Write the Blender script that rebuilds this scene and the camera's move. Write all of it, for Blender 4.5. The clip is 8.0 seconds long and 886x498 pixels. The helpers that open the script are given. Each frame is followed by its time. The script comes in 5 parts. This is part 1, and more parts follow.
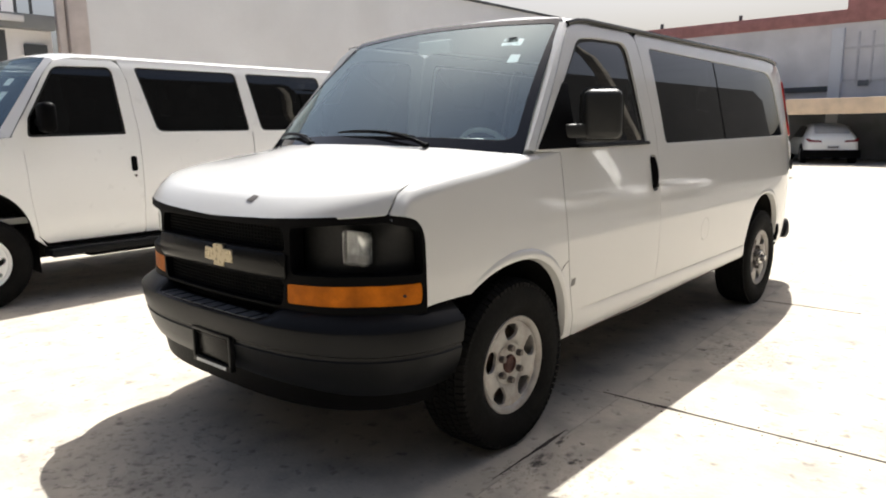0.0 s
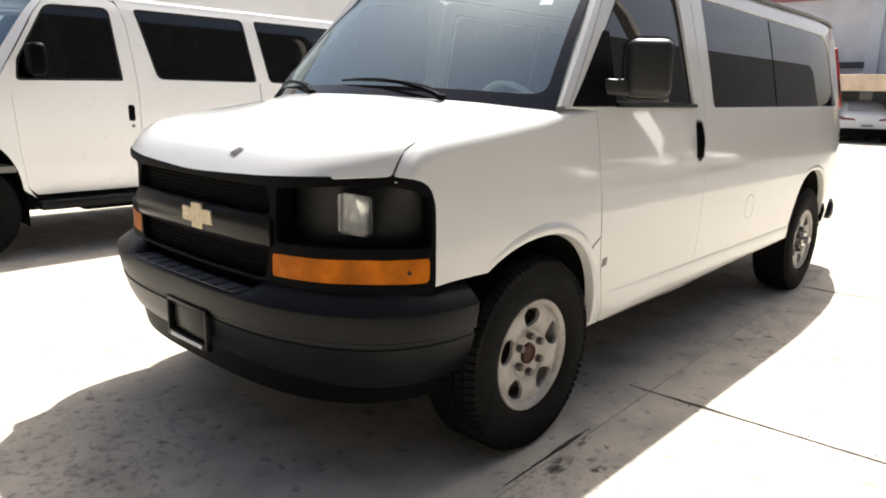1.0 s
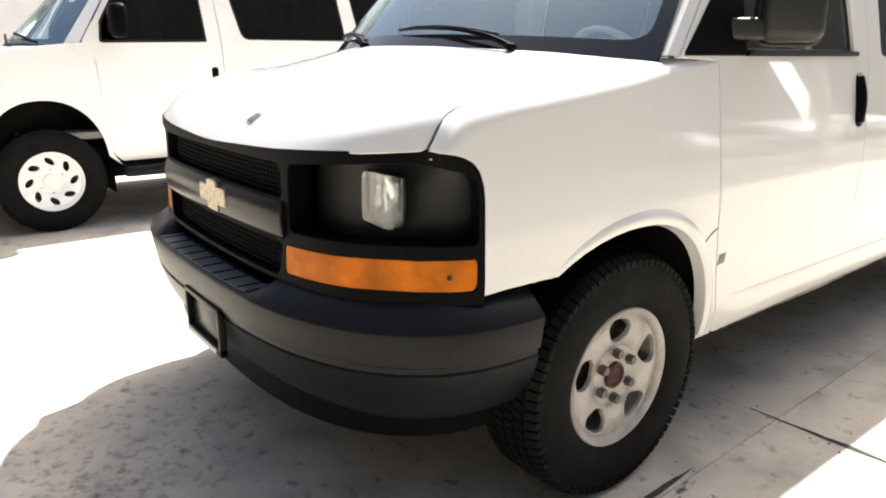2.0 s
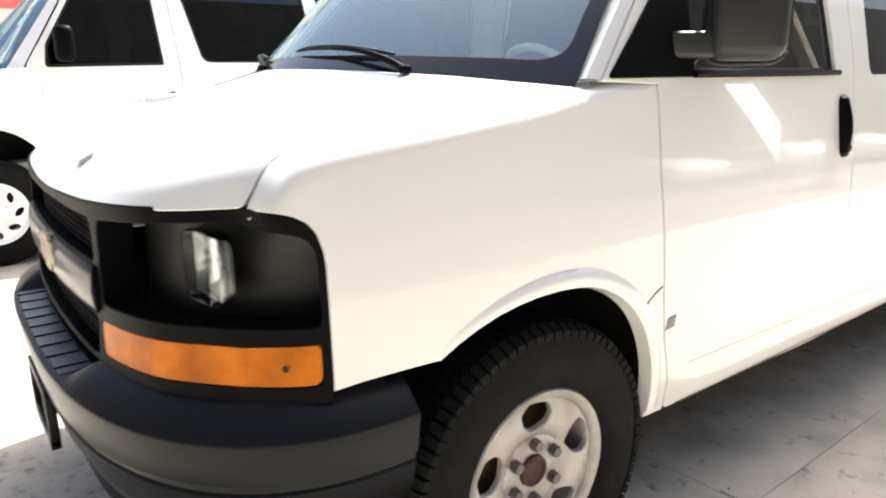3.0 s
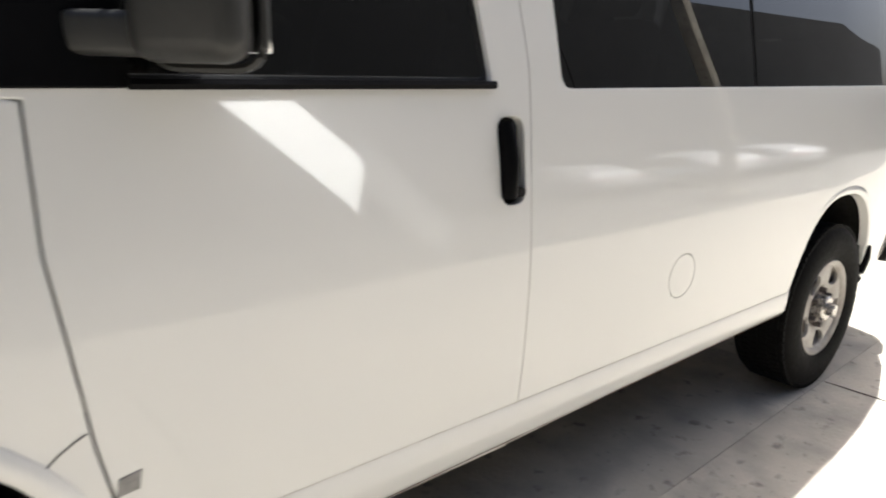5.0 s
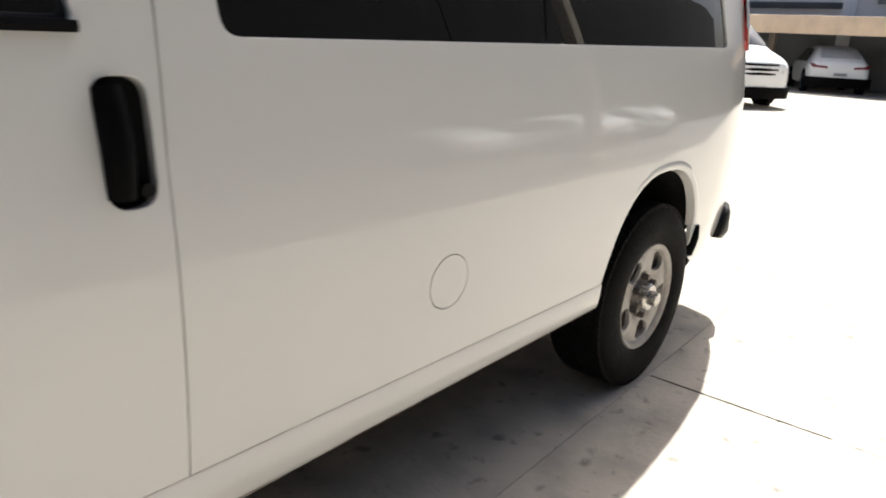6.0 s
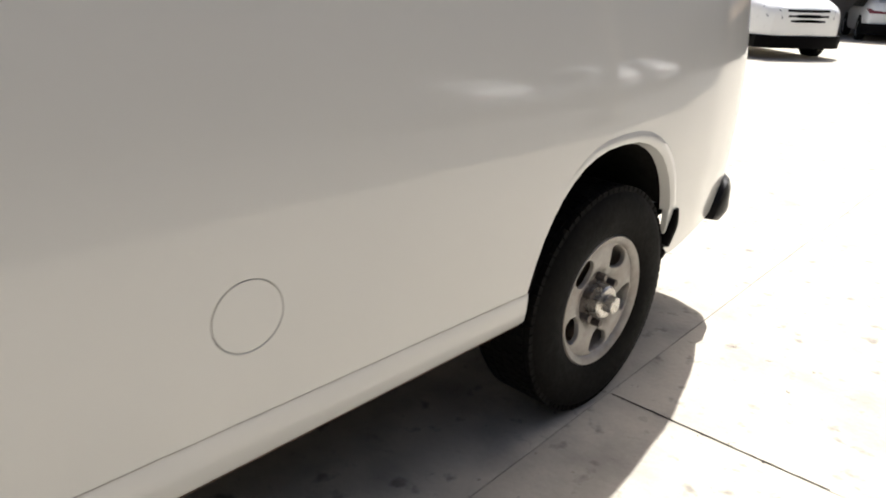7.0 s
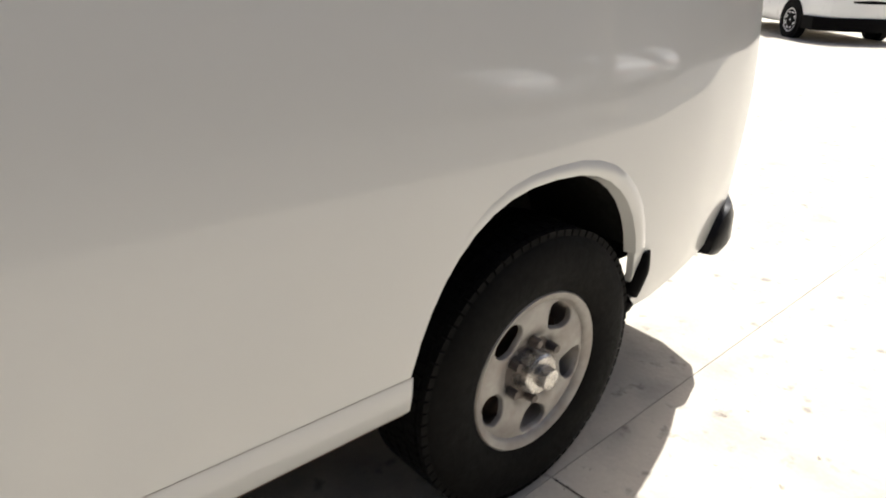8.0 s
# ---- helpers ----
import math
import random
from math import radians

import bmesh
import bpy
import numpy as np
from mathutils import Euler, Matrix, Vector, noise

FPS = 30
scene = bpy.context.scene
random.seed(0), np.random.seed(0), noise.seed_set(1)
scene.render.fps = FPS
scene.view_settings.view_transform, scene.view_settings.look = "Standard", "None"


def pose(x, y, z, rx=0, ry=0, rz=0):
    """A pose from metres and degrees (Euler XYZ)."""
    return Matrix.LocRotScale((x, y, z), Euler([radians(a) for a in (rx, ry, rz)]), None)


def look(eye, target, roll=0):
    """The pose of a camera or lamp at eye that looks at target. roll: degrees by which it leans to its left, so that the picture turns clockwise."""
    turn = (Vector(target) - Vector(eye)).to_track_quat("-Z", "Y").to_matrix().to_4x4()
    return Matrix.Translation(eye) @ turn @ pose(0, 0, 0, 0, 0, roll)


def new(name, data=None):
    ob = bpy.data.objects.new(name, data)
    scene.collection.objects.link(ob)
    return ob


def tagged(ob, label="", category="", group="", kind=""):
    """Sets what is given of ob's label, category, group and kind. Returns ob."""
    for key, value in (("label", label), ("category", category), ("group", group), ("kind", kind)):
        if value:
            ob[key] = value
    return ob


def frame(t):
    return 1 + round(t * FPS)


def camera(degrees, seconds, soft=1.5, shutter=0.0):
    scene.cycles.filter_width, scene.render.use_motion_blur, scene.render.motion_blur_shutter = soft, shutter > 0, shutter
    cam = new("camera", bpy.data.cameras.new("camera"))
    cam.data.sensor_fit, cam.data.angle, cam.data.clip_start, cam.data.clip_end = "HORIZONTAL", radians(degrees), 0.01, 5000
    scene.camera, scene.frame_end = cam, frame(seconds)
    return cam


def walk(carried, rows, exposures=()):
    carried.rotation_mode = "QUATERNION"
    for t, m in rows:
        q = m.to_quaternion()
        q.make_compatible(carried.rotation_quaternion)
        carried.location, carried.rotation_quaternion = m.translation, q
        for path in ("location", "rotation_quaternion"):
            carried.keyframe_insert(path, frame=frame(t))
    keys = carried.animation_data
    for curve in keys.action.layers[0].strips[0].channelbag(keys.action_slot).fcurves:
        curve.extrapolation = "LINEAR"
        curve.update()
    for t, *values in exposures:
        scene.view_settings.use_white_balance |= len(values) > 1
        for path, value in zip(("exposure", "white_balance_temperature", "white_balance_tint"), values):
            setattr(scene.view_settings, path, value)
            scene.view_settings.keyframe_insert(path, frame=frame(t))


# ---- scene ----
cam = camera(65.0, 8.0, soft=1.9, shutter=0.3)
PATH = [
    (0, (2.706, -2.423, 1.428), (1.403, -0.945, 1.087), -0.7),
    (0.5, (2.622, -2.307, 1.394), (1.297, -0.86, 1.009), -0.1),
    (1, (2.435, -2.109, 1.368), (1.114, -0.672, 0.932), 1.3),
    (1.5, (2.302, -1.849, 1.328), (0.843, -0.567, 0.854), -0.1),
    (1.7, (2.25, -1.746, 1.336), (0.739, -0.539, 0.826), 0.5),
    (2.8, (2.038, -1.2, 1.336), (0.516, -0.037, 0.762), -0.2),
    (3, (2.057, -1.082, 1.348), (0.499, 0.071, 0.854), -0.4),
    (3.5, (2.137, -0.782, 1.331), (0.551, 0.308, 0.786), -1.0),
    (4, (2.077, -0.455, 1.329), (0.539, 0.692, 0.762), 0.7),
    (4.5, (2.08, -0.153, 1.366), (0.584, 1.072, 0.854), 1.9),
    (4.7, (2.12, -0.01, 1.374), (0.611, 1.205, 0.877), 1.3),
    (6, (2.052, 0.879, 1.356), (0.809, 2.326, 0.756), 2.8),
    (6.5, (2.094, 1.246, 1.341), (0.8, 2.616, 0.669), 1.2),
    (7, (2.016, 1.579, 1.322), (0.717, 2.919, 0.603), 1.7),
    (7.5, (1.996, 1.878, 1.327), (0.648, 3.152, 0.579), 0.1),
    (8, (1.921, 2.211, 1.34), (0.552, 3.442, 0.558), 2.1),
]
walk(cam, [(t, look(eye, target, roll)) for t, eye, target, roll in PATH],
     [(0, 0.70, 6250, 9), (1, 1.06, 6300, 9), (1.7, 1.52, 6300, 9), (3, 1.99, 6150, 8), (3.6, 1.81, 6000, 8), (4.5, 1.54, 5950, 8), (6, 0.89, 6100, 9), (8, 0.70, 6100, 9)])

# ---- world and light ----
SUN_FROM = Vector((-0.26, 0.66, 1.0)).normalized()
world = bpy.data.worlds.new("sky")
scene.world = world
world.use_nodes = True
wn = world.node_tree.nodes
sky = wn.new("ShaderNodeTexSky")
sky.sky_type = "NISHITA"
sky.sun_disc = False
sky.sun_elevation = math.asin(SUN_FROM.z)
sky.sun_rotation = math.atan2(SUN_FROM.x, SUN_FROM.y)
sky.air_density, sky.dust_density = 0.9, 7.5
wn["Background"].inputs["Strength"].default_value = 0.08
world.node_tree.links.new(sky.outputs[0], wn["Background"].inputs["Color"])
sun = new("sun", bpy.data.lights.new("sun", "SUN"))
sun.data.energy, sun.data.angle, sun.data.color = 5.6, radians(0.5), (1.0, 0.955, 0.885)
sun.matrix_world = look((0, 0, 30), Vector((0, 0, 30)) - SUN_FROM)
# added area lamp in place of the sunbeam that the van's door mirror throws back onto its door: parallel, about as wide
# as the glass
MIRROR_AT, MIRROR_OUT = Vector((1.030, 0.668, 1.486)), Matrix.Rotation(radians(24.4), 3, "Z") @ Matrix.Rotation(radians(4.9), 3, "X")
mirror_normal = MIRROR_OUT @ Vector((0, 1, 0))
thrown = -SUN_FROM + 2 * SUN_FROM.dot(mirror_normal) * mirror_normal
beam = new("mirror_beam_lamp", bpy.data.lights.new("mirror_beam_lamp", "AREA"))
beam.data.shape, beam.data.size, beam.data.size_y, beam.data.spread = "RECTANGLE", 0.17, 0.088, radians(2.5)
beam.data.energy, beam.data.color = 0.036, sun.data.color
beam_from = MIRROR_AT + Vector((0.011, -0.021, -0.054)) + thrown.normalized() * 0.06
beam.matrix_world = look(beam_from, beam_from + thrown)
# a weaker added lamp, off the glass, for the faint second patch on the door
patch_lamp = new("second_patch_lamp", bpy.data.lights.new("second_patch_lamp", "AREA"))
patch_lamp.data.shape, patch_lamp.data.size, patch_lamp.data.size_y, patch_lamp.data.spread = "RECTANGLE", 0.17, 0.075, radians(3.0)
patch_lamp.data.energy, patch_lamp.data.color = 0.0035, sun.data.color
patch_lamp_from = beam_from + Vector((0, 0.255, -0.175))
patch_lamp.matrix_world = look(patch_lamp_from, patch_lamp_from + thrown)


# ---- materials ----
def material(name, colour, rough=0.5, metal=0.0, coat=0.0, vary=0.15, scale=6.0, bump=0.0, bump_scale=40.0,
             spec=0.5, fine=60.0, dirt=None, dirt_amount=0.0, dirt_scale=1.5, rough_vary=0.1, random_tint=0.0,
             specks=None):
    """Principled surface with blotches at two scales, optional dirt and fine relief."""
    m = bpy.data.materials.new(name)
    m.use_nodes = True
    nt = m.node_tree
    bsdf = nt.nodes["Principled BSDF"]
    bsdf.inputs["Metallic"].default_value = metal
    bsdf.inputs["Specular IOR Level"].default_value = spec
    bsdf.inputs["Coat Weight"].default_value = coat
    bsdf.inputs["Coat Roughness"].default_value = 0.04
    co = nt.nodes.new("ShaderNodeTexCoord").outputs["Object"]

    def noise_of(s, detail=6.0):
        n = nt.nodes.new("ShaderNodeTexNoise")
        n.inputs["Scale"].default_value, n.inputs["Detail"].default_value = s, detail
        nt.links.new(co, n.inputs["Vector"])
        return n.outputs["Fac"]

    def mixed(fac, a, b, kind="MIX"):
        x = nt.nodes.new("ShaderNodeMix")
        x.data_type, x.blend_type = "RGBA", kind
        for value, plug in ((fac, x.inputs["Factor"]), (a, x.inputs["A"]), (b, x.inputs["B"])):
            if isinstance(value, (tuple, float, int)):
                plug.default_value = value if not isinstance(value, tuple) or len(value) == 4 else (*value, 1)
            else:
                nt.links.new(value, plug)
        return x.outputs["Result"]

    def ramp(fac, lo, hi, a=0.0, b=1.0):
        r = nt.nodes.new("ShaderNodeMapRange")
        for k, v in zip(("From Min", "From Max", "To Min", "To Max"), (lo, hi, a, b)):
            r.inputs[k].default_value = v
        nt.links.new(fac, r.inputs["Value"])
        return r.outputs["Result"]

    dark = tuple(c * (1 - vary) for c in colour)
    light = tuple(min(1, c * (1 + vary * 0.7)) for c in colour)
    big = noise_of(scale)
    small = noise_of(fine, 3)
    c = mixed(ramp(big, 0.3, 0.7), dark, light)
    c = mixed(ramp(small, 0.25, 0.75, 0, 0.35), c, dark)
    if random_tint:
        info = nt.nodes.new("ShaderNodeObjectInfo").outputs["Random"]
        c = mixed(ramp(info, 0, 1, 0, random_tint), c, tuple(v * 0.75 for v in colour))
    if dirt:
        d = noise_of(dirt_scale, 8)
        c = mixed(ramp(d, 0.44, 0.70, 0, dirt_amount), c, dirt)
    if specks:
        c = mixed(ramp(noise_of(13.0, 4), 0.60, 0.72, 0, 0.65), c, specks)
        c = mixed(ramp(noise_of(27.0, 3), 0.68, 0.76, 0, 0.6), c, specks)
    nt.links.new(c, bsdf.inputs["Base Color"])
    nt.links.new(ramp(small, 0.2, 0.8, max(0.02, rough - rough_vary), min(1, rough + rough_vary)), bsdf.inputs["Roughness"])
    if bump:
        b = nt.nodes.new("ShaderNodeBump")
        b.inputs["Strength"].default_value, b.inputs["Distance"].default_value = 1.0, bump
        nt.links.new(noise_of(bump_scale, 5), b.inputs["Height"])
        nt.links.new(b.outputs["Normal"], bsdf.inputs["Normal"])
    return m


def glass_material(name, tint, rough=0.0, gloss=1.0, ior=1.6):
    m = bpy.data.materials.new(name)
    m.use_nodes = True
    nt = m.node_tree
    out = nt.nodes["Material Output"]
    nt.nodes.remove(nt.nodes["Principled BSDF"])
    clear = nt.nodes.new("ShaderNodeBsdfTransparent")
    clear.inputs["Color"].default_value = (*tint, 1)
    shine = nt.nodes.new("ShaderNodeBsdfGlossy")
    shine.inputs["Roughness"].default_value = rough
    shine.inputs["Color"].default_value = (*gloss, 1) if isinstance(gloss, tuple) else (gloss, gloss, gloss, 1)
    fres = nt.nodes.new("ShaderNodeFresnel")
    fres.inputs["IOR"].default_value = ior
    mix = nt.nodes.new("ShaderNodeMixShader")
    nt.links.new(fres.outputs[0], mix.inputs[0])
    nt.links.new(clear.outputs[0], mix.inputs[1])
    nt.links.new(shine.outputs[0], mix.inputs[2])
    nt.links.new(mix.outputs[0], out.inputs["Surface"])
    return m


PAINT = material("white_paint", (0.63, 0.625, 0.605), 0.36, coat=0.95, spec=0.35, vary=0.02, scale=1.2, fine=5.0, rough_vary=0.03,
                 dirt=(0.60, 0.57, 0.52), dirt_amount=0.05, dirt_scale=0.8)
PAINT_B = material("white_paint_clean", (0.91, 0.91, 0.90), 0.3, coat=0.7, vary=0.03, scale=1.0, fine=8.0, rough_vary=0.05)
BLACK = material("black_trim", (0.0035, 0.0035, 0.004), 0.45, vary=0.2, scale=8, bump=0.0004, bump_scale=260, rough_vary=0.04, spec=0.035)
POCKET = material("lamp_pocket_black", (0.006, 0.006, 0.0058), 0.55, vary=0.2, scale=8, spec=0.45)
MIRRORBLACK = material("faded_black_plastic", (0.022, 0.022, 0.021), 0.45, vary=0.2, scale=8, bump=0.0004, bump_scale=260, spec=0.35)
BUMPER = material("black_bumper", (0.0075, 0.0081, 0.0093), 0.34, vary=0.25, scale=5, rough_vary=0.03, spec=0.13,
                  dirt=(0.02, 0.019, 0.018), dirt_amount=0.15, dirt_scale=4)
# bluish base lifted to hold the sky's sheen on the pad, besides dust
STEPPAD = material("dusty_sky_sheen_pad", (0.115, 0.120, 0.128), 0.34, vary=0.2, scale=9, spec=0.6, dirt=(0.16, 0.16, 0.16), dirt_amount=0.3, dirt_scale=6)
GREYBAR = material("grey_plastic", (0.006, 0.0058, 0.0055), 0.25, vary=0.12, scale=6, rough_vary=0.02, spec=0.11)
DARK = material("dark_void", (0.006, 0.006, 0.006), 0.8, vary=0.2, spec=0.1)
LINER = material("wheel_liner", (0.012, 0.011, 0.010), 0.85, vary=0.4, scale=9, spec=0.15, dirt=(0.035, 0.03, 0.025), dirt_amount=0.5)
RUBBER = material("tyre_rubber", (0.007, 0.0068, 0.0066), 0.75, vary=0.3, scale=10, bump=0.001, bump_scale=120, spec=0.08,
                  dirt=(0.015, 0.0135, 0.012), dirt_amount=0.4, dirt_scale=7)
FRIT = material("black_glass_border", (0.006, 0.006, 0.007), 0.08, vary=0.1, spec=0.6, rough_vary=0.02)
SEAL = material("rubber_seal", (0.01, 0.01, 0.01), 0.6, vary=0.2, spec=0.3)
STEEL = material("silver_steel", (0.38, 0.36, 0.335), 0.42, metal=0.25, vary=0.2, scale=14, bump=0.0004, bump_scale=80,
                 dirt=(0.14, 0.085, 0.055), dirt_amount=0.45, dirt_scale=11)
HUBRUST = material("red_rusty_hub", (0.070, 0.026, 0.020), 0.8, vary=0.5, scale=25, bump=0.002, bump_scale=90)
HOLDER = material("black_holder_plastic", (0.010, 0.010, 0.011), 0.35, vary=0.15, scale=8, spec=0.12)
RUST = material("rusty_iron", (0.085, 0.048, 0.030), 0.8, vary=0.5, scale=25, bump=0.002, bump_scale=90)
NUT = material("worn_nut", (0.14, 0.12, 0.11), 0.5, metal=0.6, vary=0.3, scale=40)
HUBMETAL = material("worn_hub_metal", (0.55, 0.53, 0.50), 0.26, metal=0.85, vary=0.2, scale=20, dirt=(0.10, 0.07, 0.05), dirt_amount=0.5, dirt_scale=25)
CHROME = material("chrome", (0.75, 0.75, 0.74), 0.12, metal=1.0, vary=0.04, rough_vary=0.05)
GOLD = material("gold_emblem", (0.38, 0.32, 0.21), 0.3, metal=0.55, vary=0.1, scale=12)
AMBER = material("amber_lens", (0.50, 0.135, 0.002), 0.35, spec=0.1, coat=0.0, vary=0.42, scale=11, fine=120, bump=0.0006, bump_scale=160)
DARKRED = material("dark_red_lens", (0.22, 0.03, 0.035), 0.2, coat=0.6, vary=0.1)
REDLENS = material("red_lens", (0.5, 0.02, 0.015), 0.15, coat=0.8, vary=0.1)
RIMDIRT = material("rim_rust_stain", (0.10, 0.05, 0.03), 0.8, vary=0.4, scale=30)
DIMLENS = material("dim_lens", (0.33, 0.34, 0.36), 0.2, coat=0.6, vary=0.3, scale=14)
CLEARLENS = material("pale_lens", (0.6, 0.6, 0.6), 0.2, coat=0.6, vary=0.1)
REFLECTOR = material("lamp_reflector", (0.72, 0.72, 0.72), 0.16, metal=0.9, vary=0.2, scale=22, bump=0.003, bump_scale=34)
SEAT = material("seat_cloth", (0.055, 0.057, 0.062), 0.9, vary=0.2, scale=30, spec=0.2)
DASH = material("dashboard_vinyl", (0.52, 0.53, 0.50), 0.6, vary=0.15)
HEADLINER = material("headliner", (0.25, 0.25, 0.24), 0.95, vary=0.08, spec=0.1)
PAPER = material("paper_label", (0.7, 0.72, 0.74), 0.6, vary=0.05)
MARKGREY = material("grey_mark", (0.10, 0.09, 0.085), 0.6, vary=0.3, scale=60)
# tone of the shade in the sill crease, drawn as a line
CREASESHADE = material("crease_shade_tone", (0.52, 0.49, 0.44), 0.9, vary=0.3, scale=20)
TINT = glass_material("tinted_glass", (0.02, 0.0205, 0.021), gloss=0.95, ior=1.65)
WINDSHIELD = glass_material("windshield_glass", (0.80, 0.93, 0.93), gloss=(0.84, 0.985, 1.0), ior=3.3)
CARGLASS = glass_material("sky_lit_glass", (0.10, 0.11, 0.12), ior=2.6)
CLEARGLASS = glass_material("clear_glass", (0.85, 0.87, 0.87))
MIRROR = material("mirror_glass", (0.85, 0.85, 0.86), 0.02, metal=1.0, vary=0.0, rough_vary=0.0)
CONCRETE = material("concrete_slab", (0.53, 0.485, 0.405), 0.85, vary=0.20, scale=1.6, fine=70, bump=0.0025, bump_scale=45, spec=0.25,
                    dirt=(0.23, 0.215, 0.195), dirt_amount=0.62, dirt_scale=3.4, random_tint=0.12, specks=(0.14, 0.125, 0.11))
RESIDUE = material("pale_residue", (0.26, 0.25, 0.24), 0.7, vary=0.3, scale=50)
FILLER = material("dark_joint_filler", (0.060, 0.052, 0.045), 0.95, vary=0.4, scale=20, bump=0.004, bump_scale=60, spec=0.1)
JOINT = material("joint_dirt", (0.25, 0.225, 0.19), 0.95, vary=0.4, scale=20, bump=0.004, bump_scale=60, spec=0.1)
ASPHALT = material("worn_asphalt", (0.115, 0.112, 0.108), 0.9, vary=0.25, scale=1.1, fine=90, bump=0.003, bump_scale=80, spec=0.25,
                   dirt=(0.19, 0.18, 0.165), dirt_amount=0.5, dirt_scale=0.7)
GROUNDMAT = material("packed_ground", (0.40, 0.37, 0.33), 0.95, vary=0.2, scale=0.6, bump=0.004, bump_scale=30, spec=0.1)
WALLWHITE = material("weathered_white_wall", (0.88, 0.855, 0.855), 0.9, vary=0.1, scale=0.8, fine=20, bump=0.002, bump_scale=30, spec=0.2,
                     dirt=(0.62, 0.60, 0.59), dirt_amount=0.6, dirt_scale=0.6)
WALLGREY = material("pale_grey_wall", (0.86, 0.86, 0.87), 0.85, vary=0.05, scale=0.5, fine=10, bump=0.001, bump_scale=20, spec=0.2,
                    dirt=(0.66, 0.65, 0.64), dirt_amount=0.35, dirt_scale=0.4)
EASTWALL = material("grey_brown_wall", (0.052, 0.052, 0.053), 0.9, vary=0.15, scale=0.8, fine=20, bump=0.002, bump_scale=30, spec=0.2)
SIGNRED = material("faded_red_sign", (0.75, 0.16, 0.15), 0.7, vary=0.08, scale=2)
REDWALL = material("red_brick_paint", (0.50, 0.235, 0.215), 0.85, vary=0.2, scale=3, fine=30, bump=0.002, bump_scale=30)
TANBAND = material("tan_paint", (0.86, 0.68, 0.50), 0.85, vary=0.1, scale=1.2, dirt=(0.45, 0.36, 0.26), dirt_amount=0.5)
STAINTRIM = material("stained_trim", (0.74, 0.72, 0.72), 0.9, vary=0.1, scale=3)
COLUMN = material("beige_column_paint", (0.62, 0.55, 0.52), 0.85, vary=0.12, scale=2.5, dirt=(0.42, 0.37, 0.34), dirt_amount=0.5, dirt_scale=3)
# grey picked with the canopy's shade in it; vent and balcony slab reuse it
SHADEWALL = material("shade_toned_grey_plaster", (0.24, 0.245, 0.25), 0.9, vary=0.15, scale=0.8, dirt=(0.12, 0.12, 0.12), dirt_amount=0.5, dirt_scale=1.2)
GREYDARK = material("dark_grey_paint", (0.09, 0.095, 0.10), 0.85, vary=0.15, scale=1.0)
POSTPAINT = material("brown_post", (0.13, 0.10, 0.07), 0.8, vary=0.2, scale=4)


# ---- mesh helpers ----
def curve_of(xs, ys):
    """A smooth monotone curve through the knots."""
    xs, ys = np.array(xs, float), np.array(ys, float)
    h, d = np.diff(xs), np.diff(ys) / np.diff(xs)
    m = np.zeros(len(xs))
    m[0], m[-1] = d[0], d[-1]
    for i in range(1, len(xs) - 1):
        if d[i - 1] * d[i] > 0:
            w1, w2 = 2 * h[i] + h[i - 1], h[i] + 2 * h[i - 1]
            m[i] = (w1 + w2) / (w1 / d[i - 1] + w2 / d[i])

    def f(x):
        if x <= xs[0]:
            return ys[0] + m[0] * (x - xs[0])
        if x >= xs[-1]:
            return ys[-1] + m[-1] * (x - xs[-1])
        i = int(np.searchsorted(xs, x)) - 1
        t = (x - xs[i]) / h[i]
        return float((2 * t**3 - 3 * t**2 + 1) * ys[i] + (t**3 - 2 * t**2 + t) * h[i] * m[i]
                     + (3 * t**2 - 2 * t**3) * ys[i + 1] + (t**3 - t**2) * h[i] * m[i + 1])
    return f


def part(name, data, mat, parent=None, label=""):
    """One mesh object from a mesh or bmesh, under a thing or a part."""
    if isinstance(data, bmesh.types.BMesh):
        me = bpy.data.meshes.new(name)
        bmesh.ops.recalc_face_normals(data, faces=data.faces)
        data.to_mesh(me)
        data.free()
        for p in me.polygons:
            p.use_smooth = True
        me.set_sharp_from_angle(angle=radians(38))
        data = me
    data.materials.clear()
    for m in (mat if isinstance(mat, (list, tuple)) else (mat,)):
        data.materials.append(m)
    ob = new(name, data)
    if parent is not None:
        ob.parent = parent
    return tagged(ob, label)


def rounded(points, r, n=5):
    """A closed outline with its corners rounded; r is one radius or one for each corner."""
    out, k = [], len(points)
    rs = r if isinstance(r, (list, tuple)) else [r] * k
    for i, p in enumerate(points):
        p, a, b = Vector(p), Vector(points[i - 1]), Vector(points[(i + 1) % k])
        u, v = (a - p), (b - p)
        q = min(rs[i], u.length * 0.49, v.length * 0.49)
        if q < 1e-4:
            out.append(tuple(p))
            continue
        p0, p1 = p + u.normalized() * q, p + v.normalized() * q
        for j in range(n + 1):
            t = j / n
            out.append(tuple(p0 * (1 - t) ** 2 + p * 2 * t * (1 - t) + p1 * t * t))
    return out


def ellipse(cx, cy, rx, ry, n=28, turn=0.0):
    return [(cx + rx * math.cos(a) * math.cos(turn) - ry * math.sin(a) * math.sin(turn),
             cy + rx * math.cos(a) * math.sin(turn) + ry * math.sin(a) * math.cos(turn))
            for a in (2 * math.pi * i / n for i in range(n))]


def inside(p, loop):
    x, y = p
    hit = False
    for (x0, y0), (x1, y1) in zip(loop, loop[1:] + loop[:1]):
        if (y0 > y) != (y1 > y) and x < (x1 - x0) * (y - y0) / (y1 - y0) + x0:
            hit = not hit
    return hit


